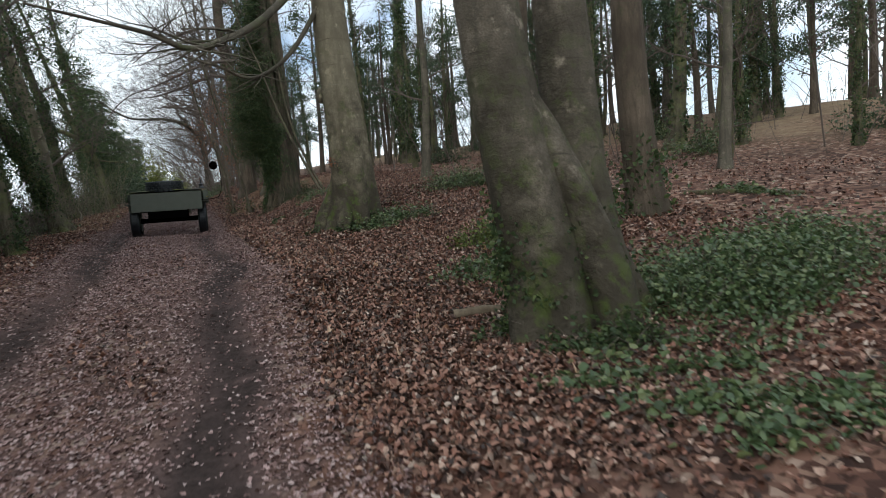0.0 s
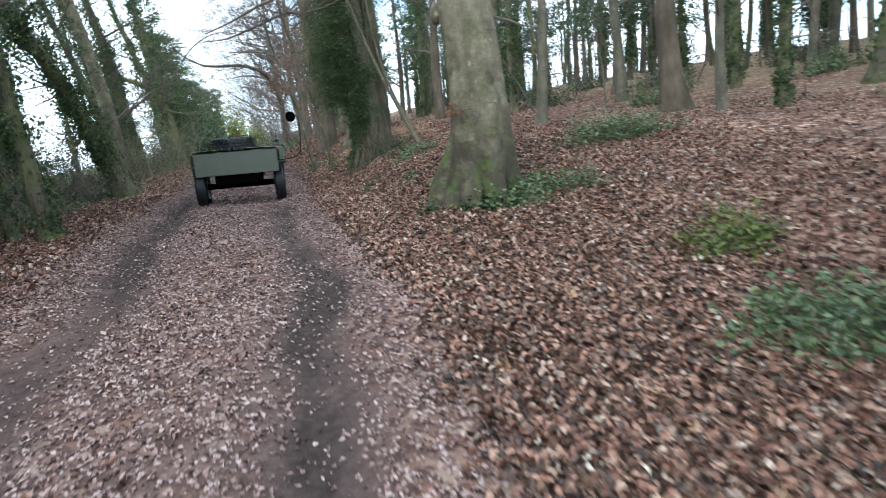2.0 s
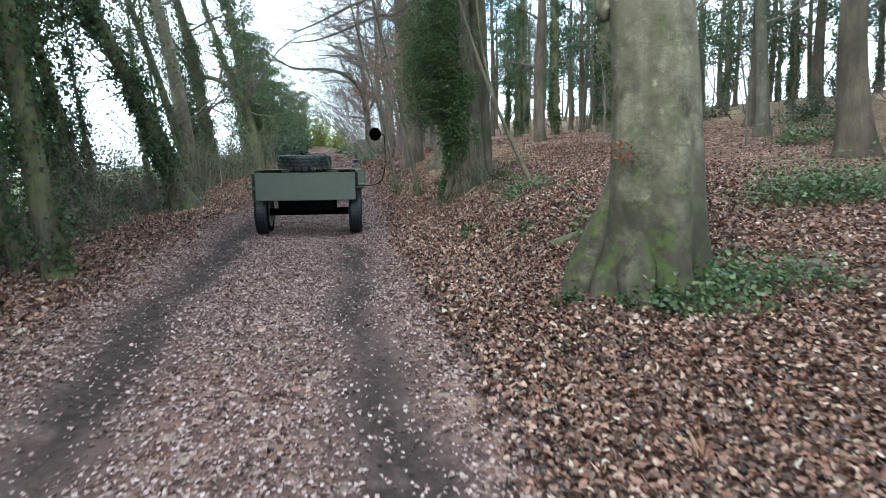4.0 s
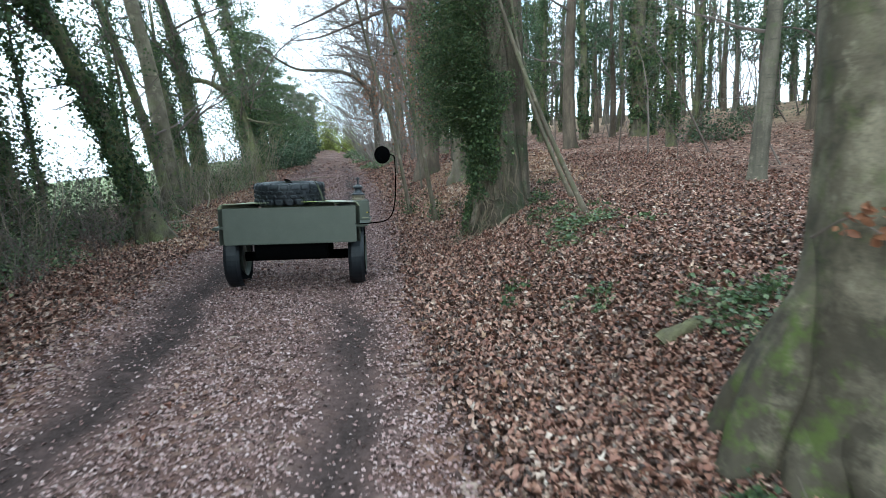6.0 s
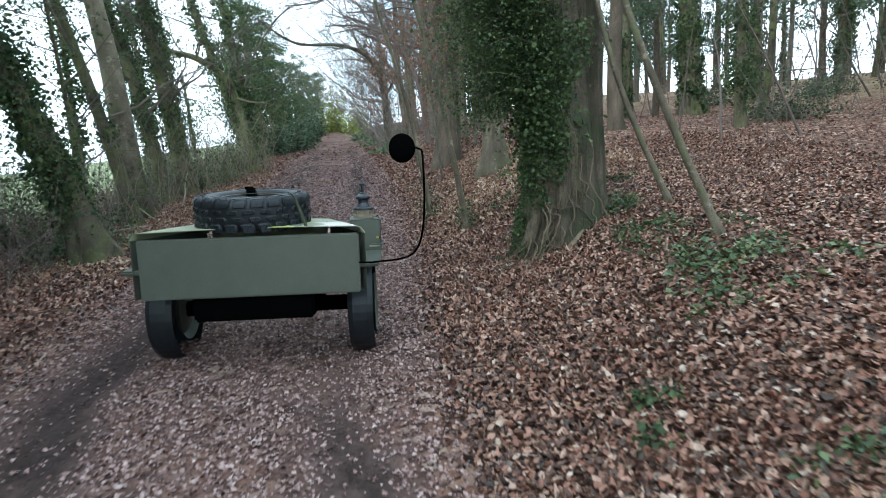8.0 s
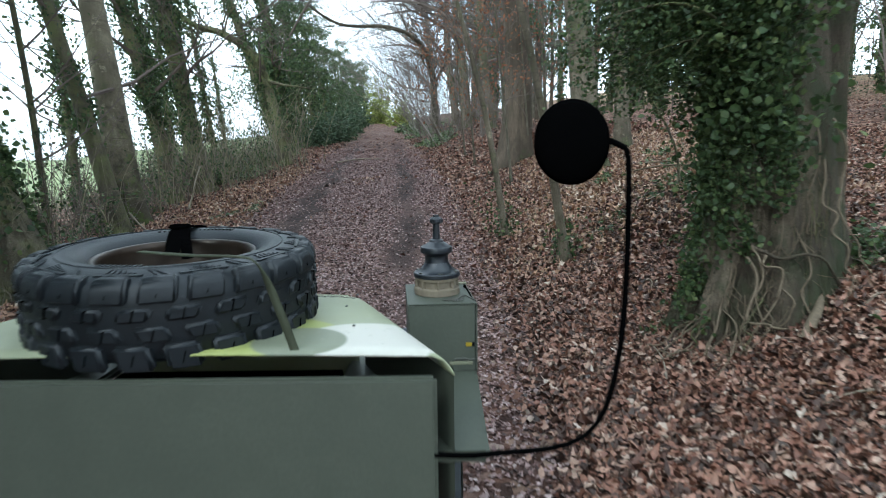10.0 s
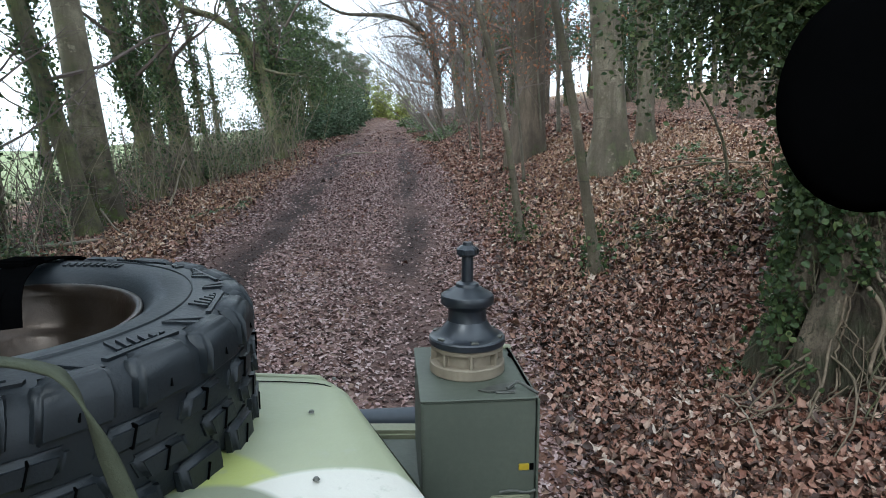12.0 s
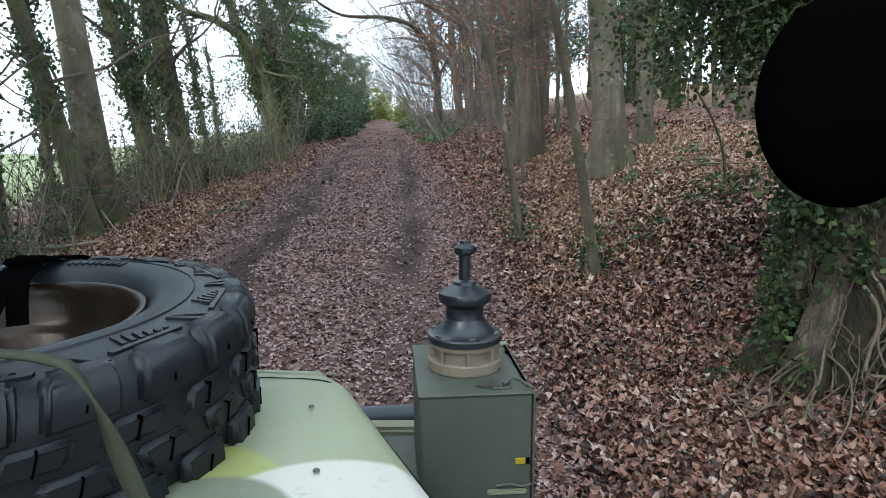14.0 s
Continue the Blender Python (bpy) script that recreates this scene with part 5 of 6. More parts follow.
make_limb("branch", CANOPY, [(-3.4, -9.0, 3.6), (-2.2, -8.2, 4.0), (-1.0, -7.4, 3.8), (0.2, -6.8, 3.4)], 0.04, 220, 18, 1.7, None, 2)
make_tree("copper_beech", "young beech holding dry copper leaves", 0.3, 10.6, 5, 0.03, (-0.1, 0), 0, M_GREY, 61, 0.4, 3, 22, 0.2, 0.36, 1, leafy=900, leaf_mat=M_COPPER, leaf_size=0.062, sides=8, group="saplings")
for k, (bx, by, bh, br) in enumerate(((0.9, 18.6, 13, 0.17), (-0.4, 22.6, 14, 0.2), (-1.6, 27.4, 14, 0.22), (-2.6, 34.0, 15, 0.24), (-4.6, 42.0, 15, 0.26))):
    make_tree("beech_tree", "bare beech spreading fine twigs over the track", bx, by, bh, br, (-0.06, 0), 0, M_BANK, 70 + k, 0.35, 4, 20, 0.16, 0.36, 2, sides=12)
for k, (bx, by) in enumerate(((0.7, 12.4), (-0.6, 15.2), (-1.0, 17.4))):
    make_tree("copper_beech", "young beech holding dry copper leaves", bx, by, 4.2, 0.03, (-0.08, 0), 0, M_GREY, 80 + k, 0.4, 3, 18, 0.12, 0.36, 1, leafy=700, leaf_mat=M_COPPER, leaf_size=0.07, sides=8, group="saplings")
make_tree("copper_beech", "young beech holding dry copper leaves", 1.2, 14.5, 5, 0.05, (-0.05, 0), 0, M_GREY, 62, 0.4, 3, 12, 0.2, 0.3, 1, leafy=600, leaf_mat=M_COPPER, leaf_size=0.09, sides=8, group="saplings")
make_tree("sapling", "thin bent shoot on the bank", 2.15, 6.3, 2.2, 0.018, (-0.35, 0), 0.1, M_DARK, 63, 0.3, 3, 5, 0.3, 0.3, 0, sides=6, group="saplings", category="sapling")

# ---------------------------------------------------------------- litter and undergrowth
M_TRODDEN = islands("trodden_leaf", [(0.0, (0.035, 0.02, 0.018)), (0.3, (0.19, 0.11, 0.1)), (0.72, (0.345, 0.232, 0.217)), (1.0, (0.43, 0.335, 0.317))], 0.7, 0.3)


def scatter_litter():
    rng = np.random.default_rng(7)

    def field(n, x0, x1, y0, y1):
        x, y = rng.uniform(x0, x1, n), rng.uniform(y0, y1, n)
        d = x - track_middle(y)
        wob = 0.5 + 0.5 * np.sin(2.9 * y + 3 * np.sin(2.1 * x + 0.7 * y)) * np.sin(1.3 * y + 0.4)
        bare = np.clip((0.85 + 0.1 * wob) * soft_step(1.95, 1.45, np.abs(d + 0.3)) + 0.7 * rut_at(x, y), 0, 0.985)
        patch = 0.5 + 0.5 * np.sin(1.7 * x + 0.9 * np.sin(1.1 * y)) * np.sin(1.4 * y + 1.1 * np.sin(0.8 * x))
        # the scatter thins out towards its borders
        edge = np.minimum(np.minimum(x - x0, x1 - x), np.minimum(y - y0, y1 - y))
        ok = (rng.random(n) > bare + 0.25 * patch) & (rng.random(n) < edge / (0.25 * min(x1 - x0, y1 - y0, 5.0)))
        x, y = x[ok], y[ok]
        z = surface(x, y) + rng.uniform(0.004, 0.035, len(x))
        return np.stack([x, y, z], 1)

    pos = np.concatenate([field(200000, -6.5, 8, -14, 12), field(80000, 0.0, 5.0, -12, 8), field(45000, -6.5, 13, -14, 20)])
    dx, dy = 2.7 - np.abs(pos[:, 0] - 2.5), 10.5 - np.abs(pos[:, 1] + 3)
    under = rng.random(len(pos)) < np.minimum(dx, dy) / 1.3
    ob = leaf_part("leaf_litter", pos[~under], 0.05, rng, M_LITTER, flat=1.0, fold=0.6, width=0.75)
    tagged(ob, "carpet of fallen red-brown and tan leaves", "leaves", kind="stuff")
    # litter colours scaled down: shade in the gaps is painted into this layer
    shaded = islands("shaded_leaf", [(p, tuple(0.45 * q for q in c)) for p, c in LITTER], 0.5, 0.4)
    ob = leaf_part("damp_leaf_litter", pos[under], 0.05, rng, shaded, flat=1.0, fold=0.6, width=0.75)
    tagged(ob, "under-layer of leaves, darkened as shade between the loose ones", "leaves", kind="stuff")
    pos = np.concatenate([field(170000, -0.2, 5.2, -13.5, 7.5), field(26000, -0.6, 3.8, 7.5, 13), field(40000, -6.2, -1.5, 2, 14)]) + np.array([0, 0, 0.012])
    ob = leaf_part("curled_leaf_litter", pos, 0.045, rng, M_LITTER, flat=0.85, fold=0.5, width=0.66, fine=True)
    tagged(ob, "loose curled beech leaves on top of the leaf carpet", "leaves", kind="stuff")
    pos = np.concatenate([field(26000, 0.2, 3.2, 0.9, 5.2), field(14000, 0.8, 4.4, -4.5, 0.9)]) + np.array([0, 0, 0.02])
    lobed_leaves("crumpled_leaf_litter", pos, 0.056, rng, M_LITTER, "crumpled oval leaves on top of the leaf carpet", 1.3, OVAL, 0.9)
    pos = field(5000, -0.2, 4.8, -12.5, 7.5) + np.array([0, 0, 0.016])
    lobed_leaves("lobed_leaf_litter", pos, 0.07, rng, M_LITTER, "crumpled lobed leaves among the leaf carpet", 0.7)
    y = rng.uniform(12, 42, 50000)
    x = track_middle(y) + rng.uniform(-4.5, 7, len(y))
    keep = rng.random(len(y)) > 0.97 * soft_step(2.0, 1.5, np.abs(x - track_middle(y) + 0.3))
    x, y = x[keep], y[keep]
    ob = leaf_part("far_leaf_litter", np.stack([x, y, surface(x, y) + 0.02], 1), 0.1, rng, M_LITTER, flat=1.0, fold=0.6)
    tagged(ob, "orange-brown leaves on the verges up the track", "leaves", kind="stuff")
    n = 262000
    y = -16 + 40 * rng.random(n)
    x = track_middle(y) - 0.3 + rng.uniform(-1.9, 1.9, n)
    keep = rng.random(n) > (0.86 + 0.06 * soft_step(4, 8, y)) * np.clip(1.35 * rut_at(x, y), 0, 1)
    keep &= rng.random(n) < (y + 16) / 2.5
    x, y = x[keep], y[keep]
    ob = leaf_part("trodden_leaf_litter", np.stack([x, y, surface(x, y) + 0.007], 1), 0.03 + 0.001 * np.clip(y, 0, 20), rng, M_TRODDEN, flat=2.4, fold=0.35, width=0.75)
    tagged(ob, "small trodden leaf fragments on the track", "leaves", kind="stuff")
    y = rng.uniform(24, 72, 14000)
    x = track_middle(y) - 0.3 + rng.uniform(-2.4, 2.4, len(y))
    ob = leaf_part("far_trodden_leaf_litter", np.stack([x, y, surface(x, y) + 0.01], 1), 0.08, rng, M_TRODDEN, flat=4.0, fold=0.15)
    tagged(ob, "trodden leaves far up the track", "leaves", kind="stuff")
    pos = np.concatenate([field(1200, 0.2, 5.5, -13, 8), field(19000, 0.0, 4.4, 4.8, 14), field(11000, -6.0, -2.2, 3, 16)]) + np.array([0, 0, 0.02])
    lobed_leaves("pale_fallen_leaf_litter", pos, 0.078, rng, islands("pale_leaf", [(0.0, (0.2, 0.095, 0.05)), (0.5, (0.33, 0.19, 0.11)), (0.85, (0.43, 0.3, 0.205)), (1.0, (0.5, 0.41, 0.33))], 0.6, 0.4), "larger pale curled leaves on the ground", 0.8)


scatter_litter()


def herb_patch(x, y, rx, ry, n, height, mat, seed, size=0.05, name="undergrowth", label="low green undergrowth on the woodland floor"):
    """A low tangle of leaves with thin stems, uneven at its edge."""
    rng, rnd = np.random.default_rng(seed), random.Random(seed)
    k = max(int(n / 45), 4)
    cx, cy = rng.normal(0, 0.42, k) * rx + x, rng.normal(0, 0.42, k) * ry + y
    ch = rng.uniform(0.3, 1.0, k) * height
    pick = rng.integers(0, k, n)
    px = cx[pick] + rng.normal(0, 0.13, n) * min(rx, 1.2)
    py = cy[pick] + rng.normal(0, 0.13, n) * min(ry, 1.2)
    pz = surface(px, py) + 0.02 + np.abs(rng.normal(0, 0.5, n)) * ch[pick]
    top = empty(name, pose(x, y, land_at(x, y)), label, "undergrowth", kind="stuff")
    o = np.array([x, y, land_at(x, y)])
    leaf_part("leaves", np.stack([px, py, pz], 1) - o, size, rng, mat, top, flat=0.7, width=0.75, fine=y < -7)
    tb = Tubes()
    for i in range(min(k * 3, 160)):
        j = rnd.randrange(k)
        a = Vector((cx[j] + rnd.gauss(0, 0.1), cy[j] + rnd.gauss(0, 0.1), 0))
        a.z = land_at(a.x, a.y)
        b = a + Vector((rnd.gauss(0, 0.12), rnd.gauss(0, 0.12), float(ch[j]) * rnd.uniform(0.5, 1.1)))
        tb.tube([a - Vector(o), (a + b) / 2 + Vector((rnd.gauss(0, 0.03), rnd.gauss(0, 0.03), 0.02)) - Vector(o), b - Vector(o)], [0.004, 0.003, 0.002], 3)
    part("stems", tb.data(), M_TWIG, top)
    return top


herb_patch(5.75, -11.2, 1.0, 0.9, 9000, 0.36, M_HERB, 101, 0.045, label="thick glossy green undergrowth beside the twin beech")
herb_patch(4.3, -11.65, 0.55, 0.2, 1500, 0.24, M_IVY, 151, 0.042, label="ivy round the foot of the twin beech")
herb_patch(3.75, -11.0, 0.25, 0.3, 700, 0.24, M_IVY, 152, 0.042, label="ivy round the foot of the twin beech")
herb_patch(6.6, -10.9, 1.0, 0.8, 5000, 0.34, M_HERB, 102, 0.045)
herb_patch(4.4, -12.3, 0.9, 0.6, 800, 0.1, M_HERB, 103, 0.06)
herb_patch(4.5, -13.1, 1.1, 0.6, 1000, 0.09, M_HERB, 104, 0.06)
herb_patch(4.5, -9.2, 0.8, 0.6, 2600, 0.26, M_HERB, 105, 0.045)
herb_patch(4.65, -7.6, 0.5, 0.4, 900, 0.3, M_BRAMBLE, 106, label="yellow-green bramble clump among fallen leaves")
herb_patch(6.1, -1.95, 1.0, 0.6, 3400, 0.5, M_HERB, 107, label="green bramble bush on the leafy rise")
herb_patch(3.75, -4.35, 0.75, 0.5, 2600, 0.28, M_HERB, 108, label="ivy and herbs round the foot of a beech")
herb_patch(3.3, -4.5, 0.4, 0.3, 700, 0.24, M_IVY, 109, 0.06)
herb_patch(2.9, -4.5, 0.2, 0.1, 220, 0.16, M_IVY, 110, 0.055)
herb_patch(2.5, -4.25, 0.2, 0.16, 260, 0.15, M_IVY, 154, 0.04, label="ivy round the foot of a beech")
herb_patch(3.3, -2.5, 0.5, 0.5, 900, 0.22, M_HERB, 110)
for k, (hx, hy) in enumerate(((11.5, 7.5), (14.0, 11.5), (9.6, 13.0), (15.5, 4.5), (12.5, 16.5), (17.5, 8.5), (13.2, -1.5), (16.5, -4.0), (10.4, 20.5))):
    herb_patch(hx, hy, 1.3, 1.1, 1300, 0.9 + 0.25 * (k % 3), M_EVERGREEN if k % 3 else M_HERB, 180 + k, 0.085, "holly_bush", "low evergreen bush among the trees on the rise")
herb_patch(2.6, 2.1, 0.6, 0.6, 800, 0.15, M_IVY, 111, label="trailing ivy over fallen leaves on the bank")
herb_patch(2.9, 0.8, 0.7, 0.6, 900, 0.15, M_HERB, 112, label="trailing ivy over fallen leaves on the bank")
herb_patch(2.0, 6.3, 0.8, 0.8, 800, 0.1, M_IVY, 113, label="trailing ivy over fallen leaves on the bank")
herb_patch(2.62, 3.4, 0.4, 0.3, 700, 0.25, M_IVY, 114, 0.045, label="ivy round the foot of the ivy tree")
for k, (hx, hy) in enumerate(((2.7, 6.4), (2.3, 8.1), (3.1, 5.1), (1.5, 7.8), (2.0, 5.0), (2.6, 9.4), (1.1, 10.2), (2.4, 0.2), (1.8, -0.6), (2.3, -1.4))):
    herb_patch(hx, hy, 0.35, 0.35, 190, 0.13, M_HERB if k % 2 else M_IVY, 160 + k, 0.05, label="small green weeds among the fallen leaves")
herb_patch(1.38, 3.45, 0.22, 0.3, 260, 0.16, M_IVY, 115, 0.034, label="ivy round the foot of the ivy tree")
herb_patch(-4.15, 8.6, 0.3, 1.2, 220, 0.1, M_HERB, 116, label="green weeds at the track edge")
herb_patch(-5.2, 5.2, 0.8, 1.2, 2400, 0.4, M_HERB, 117, label="green brambles under the hedge")
herb_patch(-5.6, 1.5, 1.0, 1.6, 3600, 0.6, M_HERB, 118, label="green brambles under the hedge")
herb_patch(-5.0, -7.5, 0.9, 2.2, 3600, 0.9, M_BRAMBLE, 153, 0.06, label="yellow-green brambles under the hedge")
herb_patch(-4.8, -3.0, 1.0, 2.0, 4200, 0.8, M_BRAMBLE, 119, 0.06, label="green brambles under the hedge")
herb_patch(-6.6, 14.5, 0.7, 2.0, 2200, 0.5, M_HERB, 120, label="green brambles under the hedge")
herb_patch(-6.3, 8.6, 0.7, 1.6, 1800, 0.9, M_IVY, 131, 0.06, label="ivy and brambles under the hedge")
herb_patch(-6.7, 12.6, 0.7, 1.8, 2200, 0.9, M_IVY, 132, 0.07, label="ivy and brambles under the hedge")
herb_patch(-7.2, 17.0, 0.8, 2.4, 2400, 1.1, M_IVY, 133, 0.09, label="ivy and brambles under the hedge")
herb_patch(-6.9, 4.5, 0.8, 2.0, 1800, 0.9, M_HERB, 134, 0.07, label="green brambles under the hedge")
for k, (hx, hy) in enumerate(((-5.5, -1.6), (-5.4, -4.2), (-5.5, -6.8), (-5.6, -9.4))):
    herb_patch(hx - 0.3, hy, 0.8, 1.3, 2200, 1.9, M_BRAMBLE, 170 + k, 0.07, "hedge_bush", "leafy bush filling the gaps of the hedge")
herb_patch(-6.3, 0.6, 0.8, 1.3, 3000, 2.3, M_IVY, 142, 0.065, "hedge_bush", "leafy ivy bush filling the hedge")
herb_patch(-6.2, 3.2, 0.8, 1.3, 3200, 2.6, M_IVY, 143, 0.065, "hedge_bush", "leafy ivy bush filling the hedge")
herb_patch(-6.6, 6.0, 0.7, 1.2, 2800, 2.4, M_IVY, 144, 0.065, "hedge_bush", "leafy ivy bush filling the hedge")
herb_patch(-7.2, 11.5, 0.7, 1.8, 2200, 1.6, M_IVY, 145, 0.07, "hedge_bush", "leafy ivy bush filling the hedge")
herb_patch(-4.6, 38, 1.0, 4.0, 1800, 0.5, M_HERB, 135, 0.14, label="pale green weeds beside the track")
herb_patch(-7.4, 50, 1.2, 5.0, 2000, 0.8, M_HERB, 136, 0.18, label="pale green weeds beside the track")
herb_patch(-10.3, 62, 1.4, 3.0, 3000, 3.2, M_YELLOW, 137, 0.22, "yellow_bush", "yellow-green bush at the end of the track")
herb_patch(-2.8, 27, 0.8, 3.0, 2500, 0.35, M_HERB, 121, 0.12, label="pale green weeds beside the track")
herb_patch(-13.6, 66, 1.6, 2.0, 4600, 6.5, M_YELLOW, 122, 0.22, "yellow_bush", "yellow-green bush at the end of the track")
herb_patch(-9.0, 30, 1.0, 5.0, 5000, 1.6, M_EVERGREEN, 123, 0.14, "evergreen_hedge", "dark evergreen growth along the hedge")
herb_patch(-11.6, 42, 1.3, 7.0, 6000, 2.6, M_EVERGREEN, 124, 0.18, "evergreen_hedge", "dark evergreen growth along the hedge")
herb_patch(-14.2, 56, 1.5, 7.0, 6000, 3.0, M_EVERGREEN, 125, 0.22, "evergreen_hedge", "dark evergreen growth along the hedge")


def make_scrub():
    """Thin shoots and dead sticks along the hedge foot."""
    rnd = random.Random(77)
    tb, tips = Tubes(), []
    for i in range(900):
        y = rnd.uniform(-10, 26)
        x = float(track_middle(y)) - 3.55 - abs(rnd.gauss(0, 0.9))
        p = Vector((x, y, land_at(x, y) - 0.03))
        d = Vector((rnd.gauss(-0.25, 0.35), rnd.gauss(0, 0.35), 1)).normalized()
        L = rnd.uniform(0.5, 2.6)
        line = [p]
        for k in range(4):
            d = (d + Vector((rnd.gauss(0, 0.15), rnd.gauss(0, 0.15), 0))).normalized()
            line.append(line[-1] + d * L / 4)
        r = rnd.uniform(0.003, 0.011)
        tb.tube(line, [r, r * 0.8, r * 0.65, r * 0.5, r * 0.3], 4)
        for k in range(3):
            q = line[rnd.randrange(1, 4)]
            e = q + Vector((rnd.gauss(0, 0.25), rnd.gauss(0, 0.25), rnd.uniform(0.05, 0.4)))
            tb.tube([q, e], [r * 0.5, 0.002], 3)
    tagged(part("hedge_scrub", tb.data(), M_TWIG), "thin brown shoots and dead sticks under the hedge", "scrub", kind="stuff")
    tb = Tubes()
    for i in range(240):
        y = 15 + 46 * rnd.random() ** 1.1
        x = float(track_middle(y)) + 2.3 + abs(rnd.gauss(0, 1.6))
        p = Vector((x, y, land_at(x, y) - 0.03))
        tall = rnd.uniform(0.8, 2.6) + (rnd.uniform(0, 2.5) if y > 20 and i % 2 else 0)
        grow(tb, rnd, p, Vector((rnd.gauss(-0.3, 0.7), rnd.gauss(0, 0.7), 1)).normalized(), tall, 0.004 * tall, 2 if tall > 4.5 and i % 2 else 1, tips, 4, 0.0, 1.0, True)
    rise = Tubes()
    for i in range(420):
        y = rnd.uniform(-12, 40)
        x = float(track_middle(y)) + 8.5 + 22 * rnd.random()
        if y < 4 and x < 11:
            continue
        p = Vector((x, y, land_at(x, y) - 0.03))
        tall = rnd.uniform(0.8, 2.2) + (rnd.uniform(0, 3.5) if i % 3 == 0 else 0)
        grow(rise, rnd, p, Vector((rnd.gauss(0, 0.3), rnd.gauss(0, 0.3), 1)).normalized(), tall, 0.007 * tall, 1, tips, 4, 0.0, 1.0, True)
    tagged(part("hill_scrub", rise.data(), M_TWIG), "thin bare saplings and shoots among the trees on the rise", "scrub", kind="stuff")
    for i in range(80):
        y = rnd.uniform(24, 54)
        x = float(track_middle(y)) + 1.9 + abs(rnd.gauss(0, 1.0))
        p = Vector((x, y, land_at(x, y) - 0.03))
        tall = rnd.uniform(4.5, 8.5)
        grow(tb, rnd, p, Vector((rnd.gauss(-0.5, 0.5), rnd.gauss(0, 0.6), 1)).normalized(), tall, 0.003 * tall, 2, tips, 4, 0.0, 1.0, True)
    tagged(part("understorey_scrub", tb.data(), plain("pale_twig", (0.2, 0.165, 0.145), (0.125, 0.1, 0.088), 3.0, 0.85, 0.2)), "brown twiggy understorey beside the track", "scrub", kind="stuff")


make_scrub()


def make_stick(name, label, pts, r, mat=None, rnd_seed=0):
    line = spline([(x, y, land_at(x, y) + h) for x, y, h in pts], 4)
    tb = Tubes()
    n = len(line)
    knots = [random.Random(rnd_seed + int(100 * r) + i).uniform(0, 6.28) for i in range(4)]
    tb.tube(line, [r * (1 - 0.55 * i / n) for i in range(n)], 14 if r > 0.04 else 8, lambda i, t: 1 + 0.1 * math.sin(2 * t + knots[0] + 0.6 * i) + 0.07 * math.sin(5 * t + knots[1] - 0.9 * i) + 0.06 * math.sin(1.7 * i + knots[2]))
    ob = smooth_shade(part(name, tb.data(), mat or M_DEAD))
    return tagged(ob, label, "stick", "fallen wood")


make_stick("leaning_stick", "pale bare stick leaning in the hedge", [(-5.42, 9.3, 0.0), (-5.45, 9.6, 0.22), (-5.7, 10.2, 0.42), (-5.8, 10.6, 0.62)], 0.02)
make_stick("fallen_branch", "dead branch lying under the hedge", [(-6.0, 6.6, 0.05), (-5.4, 6.5, 0.08), (-4.9, 6.9, 0.04), (-4.5, 7.3, 0.03)], 0.035)
make_stick("fallen_branch", "thin dead branch lying under the hedge", [(-5.6, 7.9, 0.28), (-5.0, 7.3, 0.1), (-4.5, 6.9, 0.02)], 0.015)
make_stick("fallen_branch", "small stick lying across the track", [(-4.9, 17.3, 0.02), (-4.3, 17.9, 0.05), (-3.6, 18.3, 0.02)], 0.025)
make_stick("fallen_branch", "thin twig on the leaf litter", [(1.12, 2.6, 0.03), (1.18, 3.0, 0.06), (1.16, 3.35, 0.03)], 0.008)
make_stick("fallen_log", "mossy log lying on the leafy rise", [(8.15, -7.3, -0.01), (8.4, -7.9, 0.02), (8.52, -8.4, 0.0), (8.75, -9.0, 0.02)], 0.06, M_DARK)
herb_patch(8.5, -8.2, 0.2, 0.9, 420, 0.13, M_HERB, 141, 0.06, label="moss and weeds along a fallen log")
make_stick("fallen_log", "short mossy log among fallen leaves", [(2.66, -2.53, 0.03), (2.74, -2.51, 0.05), (2.84, -2.49, 0.05), (2.95, -2.45, 0.045), (3.08, -2.38, 0.0)], 0.078, M_MOSS)
herb_patch(2.8, -2.48, 0.26, 0.1, 140, 0.06, M_HERB, 143, 0.03, label="moss and small weeds on a short log")
make_stick("fallen_log", "short pale log among fallen leaves", [(3.45, -10.35, 0.04), (3.7, -10.4, 0.06), (3.95, -10.45, 0.05)], 0.06, M_ROOT)
make_stick("fallen_branch", "pale root-like branch on the bank", [(1.86, 2.62, 0.03), (2.02, 2.8, 0.08), (2.12, 3.0, 0.06), (2.3, 3.2, 0.1), (2.5, 3.35, 0.06)], 0.032, M_ROOT)

rnd_twigs = random.Random(19)
for k in range(16):
    tx, ty, ta = rnd_twigs.uniform(0.6, 3.4), rnd_twigs.uniform(1.0, 9.5), rnd_twigs.uniform(0, 6.28)
    tl = rnd_twigs.uniform(0.15, 0.5)
    make_stick("fallen_twig", "thin dead twig lying on the leaf litter", [(tx, ty, 0.03), (tx + 0.5 * tl * math.cos(ta) + 0.02, ty + 0.5 * tl * math.sin(ta), 0.06), (tx + tl * math.cos(ta), ty + tl * math.sin(ta), 0.03)], rnd_twigs.uniform(0.004, 0.01))
make_stick("fallen_branch", "grey dead branch lying on the bank below the beech", [(1.9, 7.9, 0.06), (2.3, 7.6, 0.12), (2.9, 7.4, 0.08), (3.3, 7.1, 0.1)], 0.013, M_ROOT)
make_stick("fallen_branch", "grey dead branch lying on the bank below the beech", [(2.1, 8.4, 0.05), (2.5, 7.9, 0.14), (2.8, 7.2, 0.06)], 0.01, M_ROOT)


